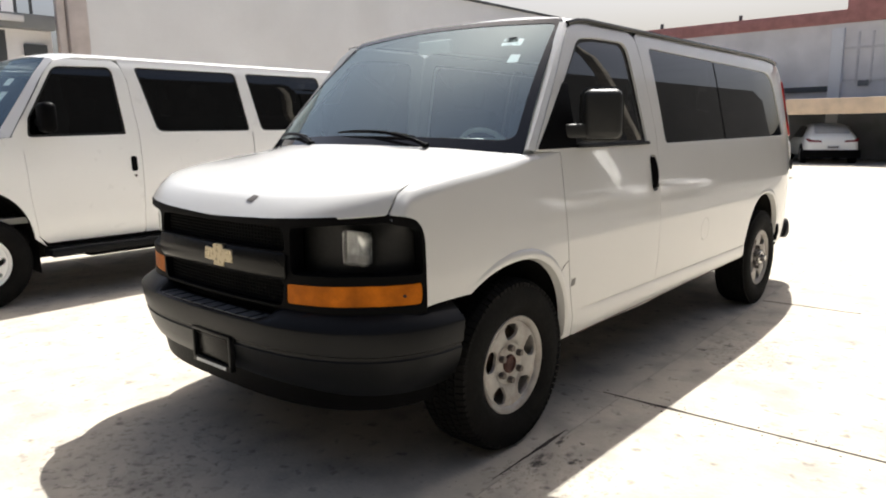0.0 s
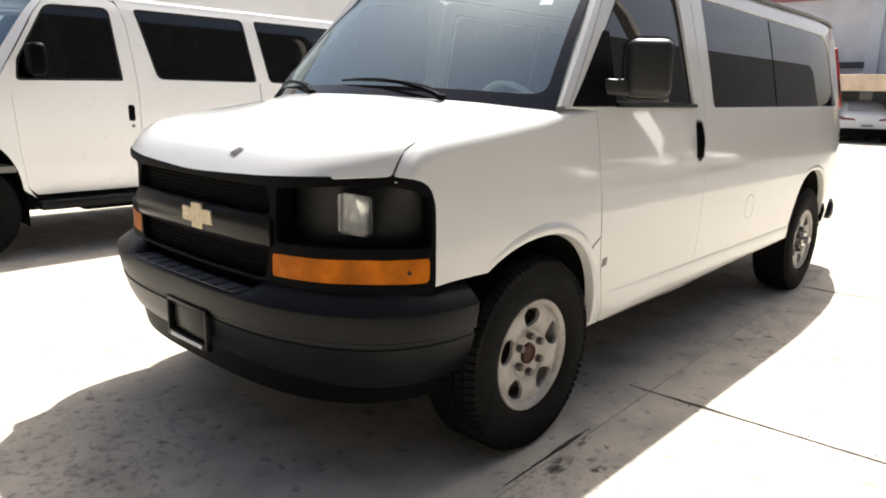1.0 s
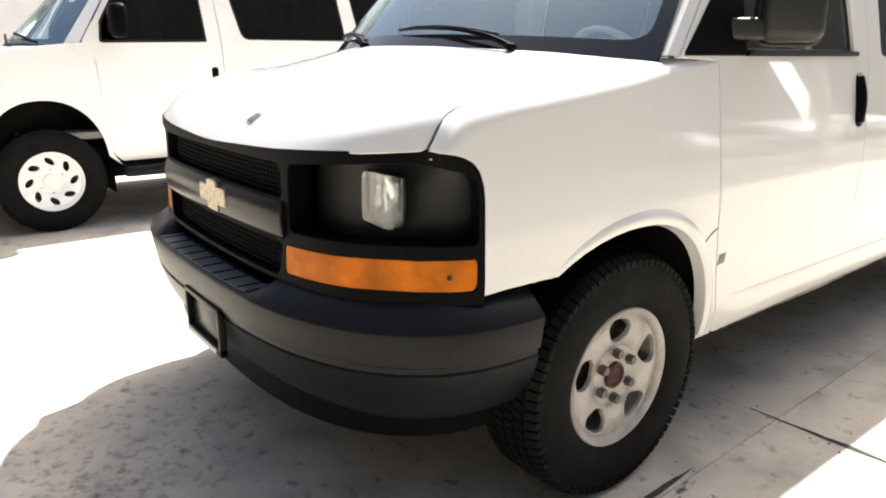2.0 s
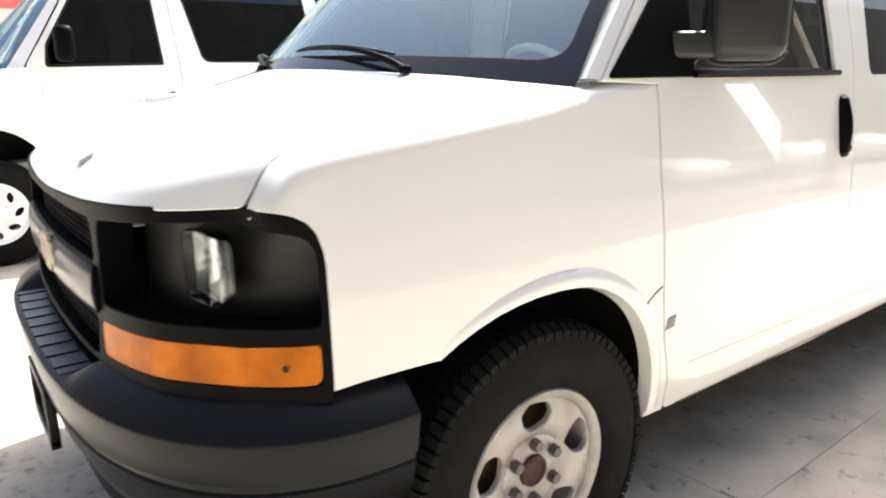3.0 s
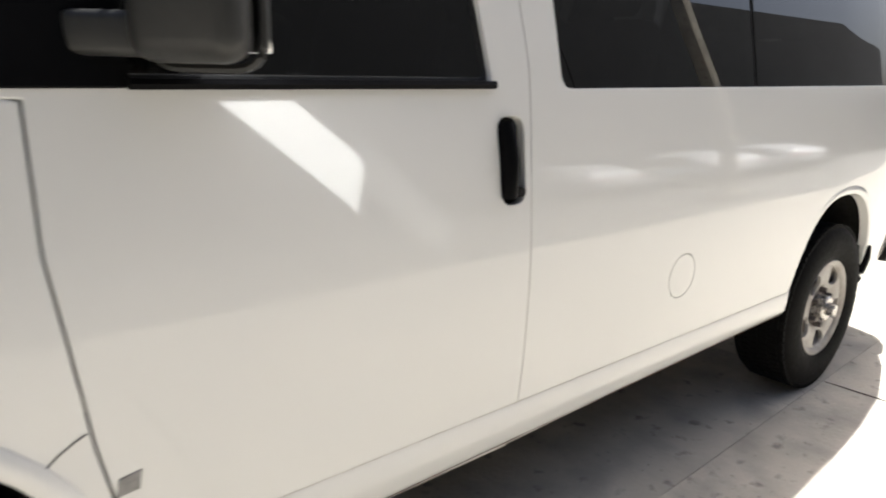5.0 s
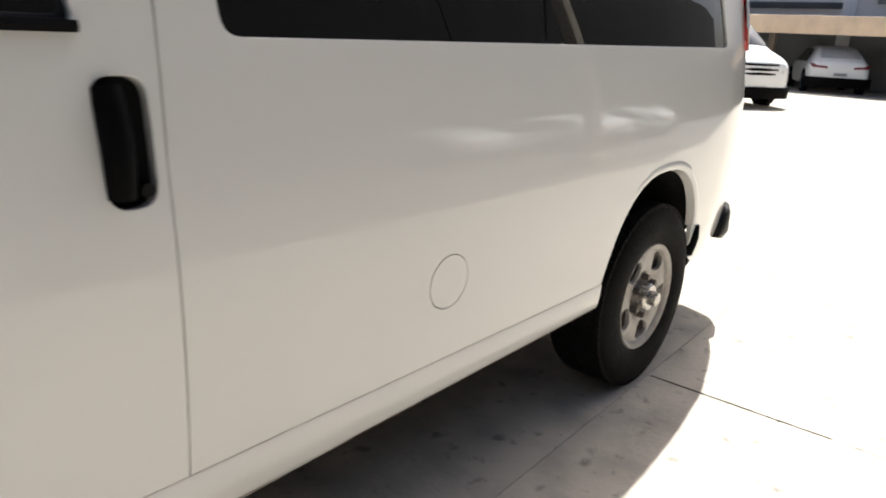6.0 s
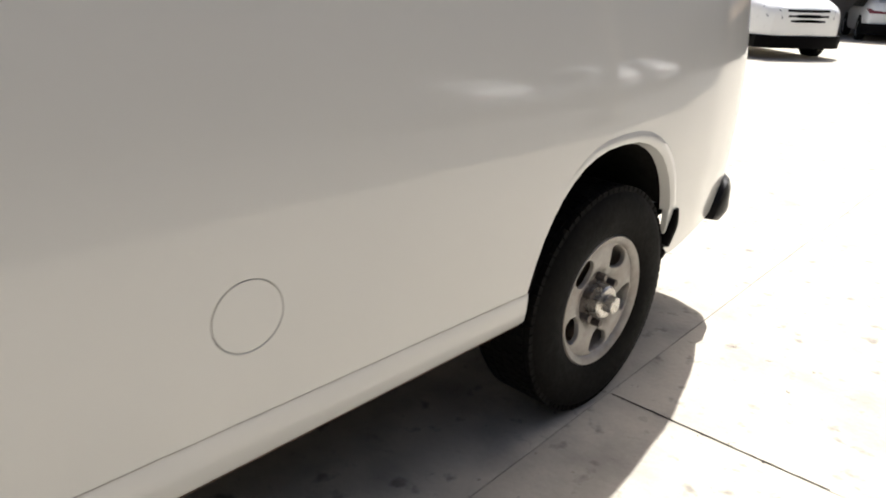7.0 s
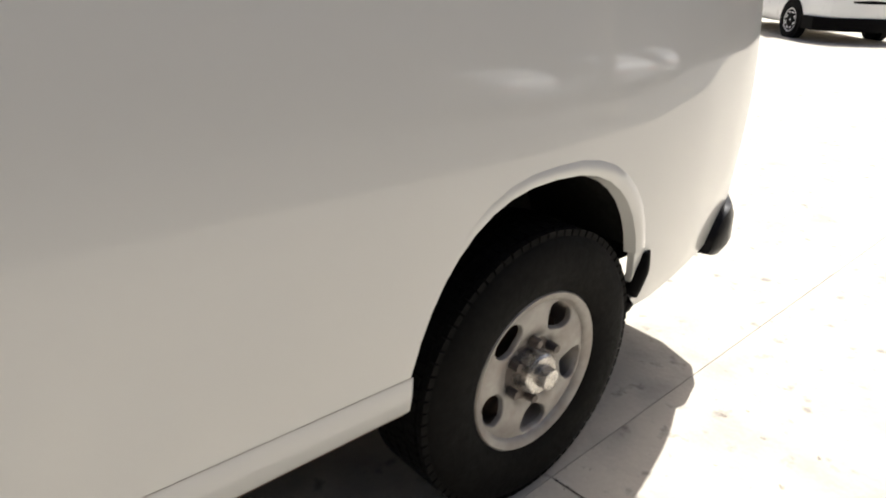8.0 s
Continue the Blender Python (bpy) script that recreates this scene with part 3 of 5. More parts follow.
def build_white_van():
    van = tagged(empty("passenger_van", 0, 0), "white passenger van with black grille and bumper, parked on concrete slabs", "van", "parked vehicles")
    body = part("underbody", boxed((0, 1.75, 0.52), (1.16, 4.5, 0.12), 0.02), DARK, van)
    # hidden pans added to keep light from under the van
    for x in (-0.72, 0.72):
        part("floor_pan", boxed((x, 1.72, 0.485), (0.44, 2.30, 0.13), 0.02), DARK, van)
    for x in (-0.45, 0.45):
        part("frame_rail", boxed((x, 1.8, 0.44), (0.09, 4.9, 0.12), 0.01), DARK, van)
    bm = bmesh.new()
    tube(bm, [(-0.75, 3.43, 0.39), (0.75, 3.43, 0.39)], 0.05, 10)
    part("rear_axle", bm, RUST, van)
    bm = bmesh.new()
    tube(bm, [(-0.75, 0.02, 0.36), (0.75, 0.02, 0.36)], 0.045, 10)
    part("front_axle", bm, RUST, van)
    part("fuel_tank", boxed((0.45, 2.0, 0.44), (0.42, 1.1, 0.20), 0.05, 3), DARK, van)

    fa = arch_loop(0.03, 0.405, 0.866, 0.345, 30, 2.3, 0.54, 2.05)
    ra = arch_loop(3.362, 0.432, 0.900, 0.345, lean=2.4, half_front=0.396)
    for s in (1, -1):
        out = (s, 0, 0)

        def surf(y, z, s=s):
            return (s * side_at(y, z), y, z)

        def wing(y, w, s=s):
            x, yy, zz = fender_at(y, w)
            return (s * x, yy, zz)

        def wz(p):
            return (p[0], p[1] - roll_foot(p[0]))
        # front wing, cut over the wheel
        arch = [p for p in fa if p[1] > (0.757 if p[0] < 0 else 0.40)]
        seam = [(0.435, 0.398), (0.514, 0.398), (0.497, 0.50), (0.447, 0.64), (0.421, 0.77), (0.402, 0.928), (0.381, 1.096), (0.384, 1.310)]
        loop = [wz(p) for p in arch] + [wz(p) for p in seam]
        loop += [(0.36, 0.06), (0.22, 0.158), (0.085, 0.158), (-0.2, 0.158), (-0.45, 0.158), (-0.590, 0.158)] + CORNER_W[::-1]
        fender = part("fender", panel("fender", wing, loop, (), 0.05, 0.022, (s, 0, 0.3), 0, 0.0025), PAINT, van)
        # raised lips of the arches
        for name, pts, owner in (("arch_lip", fa, fender),):
            row = [p for p in pts if p[1] > (0.755 if p[0] < 0 else 0.40)]
            prof = [(-0.012, -0.03), (-0.004, 0.006), (0.012, 0.014), (0.030, 0.012), (0.044, 0.002), (0.050, -0.02)]
            bm = bmesh.new()
            rings = []
            for i, p in enumerate(row):
                a, b = Vector(row[max(0, i - 1)]), Vector(row[min(len(row) - 1, i + 1)])
                d = (b - a).normalized()
                o = Vector((-d.y, d.x))
                ring = []
                k = min(1.0, 0.15 + i / 7)
                for q, h in prof:
                    u = Vector(p) + o * (q * (0.45 + 0.45 * k) if q > 0 else q)
                    h = h * k - 0.003 * (1 - k) if h > 0 else h
                    ring.append(bm.verts.new((s * (side_at(u.x, u.y) + h), u.x, u.y)))
                rings.append(ring)
            for A, B in zip(rings, rings[1:]):
                for k in range(len(prof) - 1):
                    bm.faces.new((A[k], A[k + 1], B[k + 1], B[k]))
            part(name, bm, PAINT, owner)
        bm = bmesh.new()
        tube(bm, [(s * (side_at(y, z) + 0.001), y, z) for y, z in ((0.415, 0.800), (0.398, 0.792), (0.372, 0.776), (0.345, 0.752))], 0.0014, 5)
        part("wing_joint", bm, SEAL, fender)
        # front door with its window
        door = [(0.524, 0.398), (0.507, 0.50), (0.457, 0.64), (0.431, 0.77), (0.412, 0.928), (0.391, 1.096), (0.394, 1.318), (0.195, 1.328),
                (0.63, 1.88), (0.70, 1.930), (0.80, 1.945), (1.33, 1.950), (1.385, 1.92), (1.436, 1.38), (1.420, 1.12), (1.426, 0.398)]
        rs = [0.02, 0.02, 0.02, 0.02, 0.02, 0.02, 0.003, 0.003, 0.05, 0.05, 0.05, 0.06, 0.06, 0.05, 0.05, 0.02]
        win = rounded([(0.232, 1.340), (0.72, 1.865), (0.88, 1.885), (1.255, 1.888), (1.318, 1.340)], [0.004, 0.06, 0.08, 0.07, 0.02])
        grip = rounded([(1.322, 1.062), (1.318, 1.270), (1.410, 1.270), (1.406, 1.062)], 0.038)
        d = part("front_door", panel("front_door", surf, rounded(door, rs, 4), (win, grip), 0.055, 0.022, out, 0, 0.003), PAINT, van)
        pane = rounded([(0.50, 1.352), (0.50, 1.60), (0.74, 1.850), (0.89, 1.874), (1.245, 1.878), (1.306, 1.352)], [0.004, 0.02, 0.05, 0.07, 0.06, 0.02])
        g = part("door_glass", panel("door_glass", surf, pane, (), 0.08, 0.004, out, -0.018), TINT, d, "dark tinted side window")
        g.visible_shadow = False
        part("window_seal", panel("window_seal", surf, win, (pane,), 0.06, 0.01, out, -0.014), SEAL, d)
        sail = rounded([(0.215, 1.334), (0.50, 1.632), (0.535, 1.632), (0.535, 1.334)], 0.006)
        part("mirror_mount", panel("mirror_mount", surf, sail, (), 0.07, 0.01, out, 0.006), BLACK, d)
        ledge = [(s * (side_at(y, 1.337) + 0.008), y, 1.337) for y in np.linspace(0.535, 1.315, 12)]
        bm = bmesh.new()
        tube(bm, ledge, 0.010, 6)
        part("window_strip", bm, BLACK, d)
        # recessed pull handle
        part("handle_recess", panel("handle_recess", surf, rounded([(1.316, 1.060), (1.312, 1.274), (1.410, 1.274), (1.406, 1.060)], 0.04), (), 0.05, 0.006, out, -0.022), DARK, d)
        grip_at = [(s * (side_at(1.345, z) - 0.004 + 0.012 * math.sin(math.pi * (z - 1.085) / 0.165)), 1.345 + 0.006 * (1.16 - z), z) for z in np.linspace(1.085, 1.25, 9)]
        bm = bmesh.new()
        tube(bm, grip_at, 0.024, 10)
        part("door_handle", bm, BLACK, d, "black plastic pull handle in a dark recess")
        bm = bmesh.new()
        bmesh.ops.create_cone(bm, cap_ends=True, segments=14, radius1=0.013, radius2=0.012, depth=0.03,
                              matrix=Matrix.Translation((s * (side_at(1.38, 1.09) - 0.008), 1.385, 1.093)) @ Matrix.Rotation(radians(90), 4, "Y"))
        part("lock_cylinder", bm, GREYBAR, d)
        if s > 0:
            part("fender_badge", panel("fender_badge", surf, [(0.452, 0.668), (0.458, 0.698), (0.490, 0.704), (0.485, 0.672)], (), 0.03, 0.003, out, 0.003), RESIDUE, d, "small grey residue of a badge")
        # door mirror
        sweepback = Matrix.Rotation(radians(s * 36), 3, "Z")
        mir = part("door_mirror", boxed((s * 1.060, 0.600, 1.486), (0.185, 0.085, 0.234), 0.038, 4, sweepback), MIRRORBLACK, van, "black plastic door mirror housing")
        bm = bmesh.new()
        outline = rounded([(-0.098, -0.123), (0.098, -0.123), (0.098, 0.123), (-0.098, 0.123)], 0.050)
        tube(bm, [Vector((s * 1.036, 0.633, 1.486)) + sweepback @ Vector((a, 0, b)) for a, b in outline], 0.008, 6, True)
        part("mirror_flange", bm, MIRRORBLACK, mir)
        bm = bmesh.new()
        box(bm, (s * 0.962, 0.515, 1.410), (0.12, 0.060, 0.066), 0.014, 3, Matrix.Rotation(radians(s * 50), 3, "Z"))
        part("mirror_arm", bm, MIRRORBLACK, mir)
        part("mirror_glass", boxed((s * MIRROR_AT.x, MIRROR_AT.y, MIRROR_AT.z), (0.160, 0.006, 0.200), 0.002, 1, Matrix.Rotation(radians(s * 24.4), 3, "Z") @ Matrix.Rotation(radians(4.9), 3, "X")), MIRROR, mir)
        # long rear side
        tail = [p for p in ra if p[1] > 0.405]
        loop = [(1.4335, 0.402), (1.4275, 1.12), (1.4435, 1.38), (1.3925, 1.93), (1.45, 1.955), (2.4, 1.960), (3.8, 1.950), (4.30, 1.925), (4.42, 1.88), (4.50, 1.38),
                (4.515, 0.9), (4.50, 0.47), (4.30, 0.442), (4.11, 0.424), (3.94, 0.402), (3.80, 0.400)]
        loop += [p for p in reversed(tail)]
        wl = rounded([(1.552, 1.326), (1.528, 1.882), (3.74, 1.852), (3.86, 1.80), (3.975, 1.338)], [0.04, 0.05, 0.06, 0.12, 0.04])
        cap = ellipse(2.137, 0.754, 0.0750, 0.0750, 40)
        pan = part("side_panel", panel("side_panel", surf, loop, (wl, cap) if s > 0 else (wl,), 0.06, 0.022, out, 0, 0.003), PAINT, van)
        if s > 0:
            part("fuel_flap", panel("fuel_flap", surf, ellipse(2.137, 0.754, 0.0698, 0.0698, 40), (), 0.03, 0.012, out, -0.0005, 0.001), PAINT, pan)
            part("fuel_recess", panel("fuel_recess", surf, ellipse(2.137, 0.754, 0.080, 0.080, 30), (), 0.04, 0.002, out, -0.009), DARK, pan)
        zs = (0.383, 0.390, 0.402, 0.418, 0.470, 0.528, 0.533)
        hs = (-0.012, 0.007, 0.013, 0.0145, 0.0085, 0.0012, -0.0012)
        bm = bmesh.new()
        rows = []
        for y in np.linspace(0.53, 2.985, 50):
            k = min(1.0, max(0.0, (y - 0.53) / 0.22))
            up = 0.010 + 0.032 * (y - 0.56) / 2.4
            rows.append([bm.verts.new((s * (side_at(y, z) + (h * k if h > 0 else h)), y, z + up * (0.533 - z) / 0.15)) for z, h in zip(zs, hs)])
        for A, B in zip(rows, rows[1:]):
            for j in range(len(zs) - 1):
                bm.faces.new((A[j], A[j + 1], B[j + 1], B[j]))
        sill = part("sill_moulding", bm, PAINT, pan)
        # upper line paints the crease's shade; lower one is rust on the edge
        for name, z, h, r, stuff in (("crease_dirt", 0.5345, 0.0002, 0.0014, CREASESHADE), ("edge_rust", 0.387, 0.004, 0.0042, RIMDIRT)):
            bm = bmesh.new()
            tube(bm, [(s * (side_at(y, z) + h), y, z + (0.010 + 0.032 * (y - 0.56) / 2.4) * (0.533 - z) / 0.15) for y in np.linspace(0.58, 2.98, 40)],
                 [r * (0.55 + 0.45 * abs(noise.noise(Vector((y * 6, z, s))))) for y in np.linspace(0.58, 2.98, 40)], 5)
            part(name, bm, stuff, sill)
        for pts in ([(1.540, 1.316), (1.516, 1.892), (2.540, 1.882), (2.540, 1.320)], [(2.566, 1.320), (2.566, 1.882), (3.75, 1.862), (3.872, 1.806), (3.990, 1.328)]):
            g = part("side_glass", panel("side_glass", surf, rounded(pts, 0.04), (), 0.07, 0.004, out, -0.008), TINT, pan, "dark tinted side window")
            g.visible_shadow = False
        part("window_post", panel("window_post", surf, [(2.51, 1.33), (2.51, 1.90), (2.60, 1.90), (2.60, 1.33)], (), 0.07, 0.02, out, -0.016), SEAL, pan)
        row = [p for p in ra if p[1] > (0.40 if p[0] < 3.4 else 0.60)]
        prof = [(-0.012, -0.03), (-0.004, 0.003), (0.010, 0.009), (0.028, 0.007), (0.042, 0.0005), (0.048, -0.02)]
        bm = bmesh.new()
        rings = []
        for i, p in enumerate(row):
            a, b = Vector(row[max(0, i - 1)]), Vector(row[min(len(row) - 1, i + 1)])
            dd = (b - a).normalized()
            o = Vector((-dd.y, dd.x))
            k = min(1.0, (i + 0.0) / 13) ** 1.5
            wide = 0.65 + 0.45 * min(1.0, max(0.0, (i - 10) / 6))
            rings.append([bm.verts.new((s * (side_at((Vector(p) + o * q).x, (Vector(p) + o * q).y) + (h * k - 0.003 * (1 - k) if h > 0 else h)), (Vector(p) + o * q).x, (Vector(p) + o * q).y)) for q, h in ((q * wide if q > 0 else q, h) for q, h in prof)])
        for A, B in zip(rings, rings[1:]):
            for k in range(len(prof) - 1):
                bm.faces.new((A[k], A[k + 1], B[k + 1], B[k]))
        part("arch_lip", bm, PAINT, pan)
        bm = bmesh.new()
        row = [(3.822 - 0.056 * k ** 2.0, 0.600 - 0.185 * k) for k in np.linspace(0, 1, 11)]
        tube(bm, [(s * (side_at(y, z) - 0.006), y, z) for y, z in row], [0.018 + 0.012 * min(1, k / 3) for k in range(10)] + [0.020], 10)
        part("mud_flap", bm, BLACK, pan, "black rubber arch end")
        # dark tunnels over the wheels
        for cy, half, top, r0, hf in ((0.03, 0.435, 0.90, 0.36, 0.56), (3.362, 0.43, 0.93, 0.60, 0.43)):
            ring = [p for p in arch_loop(cy, half, top, 0.36, lean=2.3, half_front=hf) if p[1] > (0.37 if p[0] < cy else r0)]
            bm = strip([(s * (side_at(y, max(z, 0.45)) - 0.022), y, z) for y, z in ring], [(s * 0.60, y, z) for y, z in ring])
            inner = [bm.verts.new((s * 0.60, y, z)) for y, z in ring]
            bm.faces.new(inner)
            part("wheel_liner", bm, LINER, van)
        # pillar beside the windshield
        lower = [(side_at(y, z) - 0.003, y - 0.004, z) for y, z in ((0.190, 1.328), (0.335, 1.512), (0.485, 1.702), (0.605, 1.855), (0.68, 1.930))]
        upper = [(0.878, 0.112, 1.325), (0.834, 0.29, 1.52), (0.784, 0.475, 1.725), (0.742, 0.63, 1.895), (0.715, 0.715, 1.962)]
        upper = [tuple(Vector(b).lerp(Vector(a), 0.38)) for a, b in zip(lower, upper)]
        mid = [((a[0] + b[0]) / 2 + 0.012, (a[1] + b[1]) / 2 - 0.012, (a[2] + b[2]) / 2 + 0.004) for a, b in zip(lower, upper)]
        bm = bmesh.new()
        rows = [[bm.verts.new((s * x, y, z)) for x, y, z in r] for r in (lower, mid, upper)]
        for r0, r1 in zip(rows, rows[1:]):
            for k in range(len(lower) - 1):
                bm.faces.new((r0[k], r0[k + 1], r1[k + 1], r1[k]))
        part("windshield_pillar", bm, PAINT, van)
        # drip rail along the roof
        bm = bmesh.new()
        tube(bm, [(s * (side_at(y, 1.965) + 0.010), y, 1.965 - 0.03 * max(0, (y - 3.8) / 0.6) ** 2 - 0.05 * max(0, (0.87 - y) / 0.25) ** 2) for y in np.linspace(0.68, 4.25, 40)], 0.013, 6)
        part("drip_rail", bm, GREYBAR, van)
        # tail lamp on the rear corner
        lamp = part("tail_lamp", panel("tail_lamp", surf, rounded([(4.395, 1.33), (4.375, 1.80), (4.42, 1.80), (4.49, 1.33)], 0.02), (), 0.05, 0.02, out, 0.014), REDLENS, van, "red tail lamp")
        part("reverse_lens", panel("reverse_lens", surf, rounded([(4.375, 1.43), (4.37, 1.55), (4.455, 1.55), (4.47, 1.43)], 0.01), (), 0.05, 0.004, out, 0.017), CLEARLENS, lamp)

    # roof
    def roof(x, y):
        edge = side_at(y, 1.968)
        k = abs(x) / edge
        z = 2.050 - 0.080 * k ** 3.2
        z -= 0.075 * max(0, (1.07 - y) / 0.40) ** 2.2 * (1 - 0.55 * k ** 2)
        z -= 0.10 * max(0, (y - 4.0) / 0.5) ** 2
        return (x, y, z)
    lip = [(x, 0.715 - 0.05 * (1 - (x / 0.72) ** 2)) for x in np.linspace(-0.72, 0.72, 12)]
    right = [(side_at(y, 1.968), y) for y in np.linspace(0.78, 4.44, 26)]
    loop = lip + right + [(-x, y) for x, y in reversed(right)]
    part("roof", panel("roof", roof, loop, (), 0.09, 0.015, (0, 0, 1)), PAINT, van)
    # windshield
    def screen(x, t):
        k = x / 0.9
        yb, zb = -0.135 + 0.255 * k * k, 1.354 - 0.028 * k * k
        xt = x * (0.72 / 0.885)
        yt, zt = 0.665 + 0.055 * k * k, 1.988 - 0.024 * k * k
        b = math.sin(math.pi * t) * 0.018
        return (x + (xt - x) * t, yb + (yt - yb) * t - b, zb + (zt - zb) * t + b)
    pane = rounded([(-0.922, 0.0), (0.922, 0.0), (0.922, 1.0), (-0.922, 1.0)], 0.02)
    clear = rounded([(-0.888, 0.060), (0.888, 0.060), (0.898, 0.965), (-0.898, 0.965)], [0.07, 0.07, 0.04, 0.04])
    ws = part("windshield", panel("windshield", screen, pane, (), 0.08, 0.004, (0, -1, 1)), WINDSHIELD, van, "curved windshield reflecting the sky")
    ws.visible_shadow = False
    part("windshield_border", panel("windshield_border", screen, rounded([(-0.926, -0.02), (0.926, -0.02), (0.926, 1.01), (-0.926, 1.01)], 0.02), (clear,), 0.05, 0.004, (0, -1, 1), 0.003), FRIT, ws, "black border round the glass")
    part("inspection_label", panel("inspection_label", screen, [(0.60, 0.78), (0.73, 0.78), (0.73, 0.845), (0.60, 0.845)], (), 0.05, 0.0, (0, -1, 1), -0.012), PAPER, ws, "white paper label inside the glass")
    part("inspection_label", panel("inspection_label", screen, [(0.70, 0.63), (0.76, 0.63), (0.76, 0.70), (0.70, 0.70)], (), 0.05, 0.0, (0, -1, 1), -0.012), PAPER, ws)
    bm = bmesh.new()
    for k in range(3):
        p = screen(0.665, 0.80 + 0.016 * k)
        box(bm, (p[0], p[1] - 0.004, p[2]), (0.09 - 0.02 * k, 0.004, 0.006))
    part("label_print", bm, GREYBAR, ws)
    # black cowl with wipers
    def cowl(x, t):
        a, b = Vector(hood_at(x, 0.985)), Vector(screen(x * 0.995, 0.015))
        a.z -= 0.012
        p = a.lerp(b, t)
        p.z -= 0.012 * math.sin(math.pi * t)
        return tuple(p)
    part("cowl", panel("cowl", cowl, [(-0.89, 0.0), (0.89, 0.0), (0.89, 1.0), (-0.89, 1.0)], (), 0.08, 0.01, (0, 0, 1)), BLACK, van)
    for xp, xm, half in ((-0.20, -0.55, 0.23), (0.53, 0.20, 0.25)):
        arm = bmesh.new()
        pts = [Vector(screen(xp + (xm - xp) * t, -0.005 + 0.075 * t ** 0.8)) + Vector((0, -0.020, 0.014 + 0.012 * math.sin(math.pi * t))) for t in np.linspace(0, 1, 9)]
        tube(arm, pts, [0.010 - 0.005 * t for t in np.linspace(0, 1, 9)], 6)
        box(arm, pts[0], (0.034, 0.030, 0.022), 0.008)
        wiper = part("wiper", arm, BLACK, van)
        bm = bmesh.new()
        tube(bm, [Vector(screen(xm + half * t, 0.066 - 0.010 * t)) + Vector((0, -0.012, 0.008 + 0.012 * (1 - t * t))) for t in np.linspace(-1, 1, 11)], [0.004 + 0.005 * (1 - t * t) for t in np.linspace(-1, 1, 11)], 6)
        part("wiper_blade", bm, SEAL, wiper)
    # hood
    def hood(x, t):
        return hood_at(x, t)
    lp = [(-X_SEAM + 0.002, 0.0), (X_SEAM - 0.002, 0.0), (X_SEAM - 0.002, 1.0), (-X_SEAM + 0.002, 1.0)]
    hd = part("hood", panel("hood", hood, rounded(lp, [0.006, 0.006, 0.002, 0.002]), (), 0.04, 0.005, (0, 0, 1), 0, 0.0025), PAINT, van)
    for s in (1, -1):
        edge_at = [hood_at(X_SEAM, t) for t in np.linspace(0.0, 1.0, 20)]
        part("hood_gutter", strip([(s * (x - 0.035), y, z - 0.014) for x, y, z in edge_at], [(s * (x + 0.022), y, z - 0.022) for x, y, z in edge_at]), PAINT, hd)
    part("hood_mark", panel("hood_mark", hood, [(0.164, 0.088), (0.210, 0.076), (0.226, 0.118), (0.180, 0.132)], (), 0.03, 0.0, (0, 0, 1), 0.002), MARKGREY, hd, "dark residue of a removed badge")

    # black front with grille and lamps
    def nose(u, z):
        k = abs(u)
        if k <= BEND_U[0]:
            x, y = k, nose_y(k)
        else:
            x = BENT_X(k)
            h = min(1.0, max(0.0, (z - 1.02) / 0.07))
            y = BENT_Y(k) * h + LOW_PLAN(x) * (1 - h)
        return (math.copysign(x, u), y - 0.004 * min(1, max(0, (0.95 - k) / 0.1)) + 0.03 * (z - 0.9) * min(1, max(0, (1.0 - k) / 0.2)), z)
    edge = [(bend_u(p[0]) - 0.004, p[2] - 0.002) for p in CORNER_AT]
    edge = [(edge[0][0], 0.735)] + edge[:-1] + [(X_SEAM + 0.004, 1.114)]
    frame_loop = edge + [(0.42, 1.086), (0, 1.070), (-0.42, 1.086)] + [(-u, z) for u, z in reversed(edge)]
    up = rounded([(-0.485, 0.960), (0.485, 0.960), (0.470, 1.060), (-0.470, 1.060)], 0.03)
    lo = rounded([(-0.46, 0.742), (0.46, 0.742), (0.48, 0.848), (-0.48, 0.848)], 0.03)
    pockets = [rounded([(s * 0.505, 0.875), (s * 1.015, 0.885), (s * 1.005, 1.060), (s * 0.84, 1.090), (s * 0.505, 1.062)], [0.03, 0.03, 0.05, 0.03, 0.03]) for s in (1, -1)]
    ambers = [rounded([(s * 0.485, 0.756), (s * 1.006, 0.768), (s * 1.006, 0.856), (s * 0.485, 0.840)], 0.015) for s in (1, -1)]
    front = part("grille", panel("grille", nose, frame_loop, (up, lo, *pockets, *ambers), 0.04, 0.075, (0, -1, 0)), BLACK, van, "black plastic grille surround")
    part("grille_bar", panel("grille_bar", lambda x, z: (x, nose(x, z)[1] - 0.018 * max(0, 1 - ((z - 0.905) / 0.055) ** 2) ** 0.5 + 0.006, z),
                             rounded([(-0.49, 0.854), (0.49, 0.854), (0.49, 0.954), (-0.49, 0.954)], 0.02), (), 0.03, 0.03, (0, -1, 0), 0.004), GREYBAR, front, "dark grey grille bar")
    for z0, z1 in ((0.742, 0.848), (0.960, 1.060)):
        bm = bmesh.new()
        for k in range(7):
            z = z0 + (z1 - z0) * (k + 0.5) / 7
            tube(bm, [(x, nose(x, z)[1] + 0.035, z) for x in np.linspace(-0.48, 0.48, 15)], 0.0035, 4)
        for x in np.linspace(-0.47, 0.47, 45):
            box(bm, (x, nose(x, (z0 + z1) / 2)[1] + 0.037, (z0 + z1) / 2), (0.004, 0.006, z1 - z0))
        part("grille_mesh", bm, DARK, front)
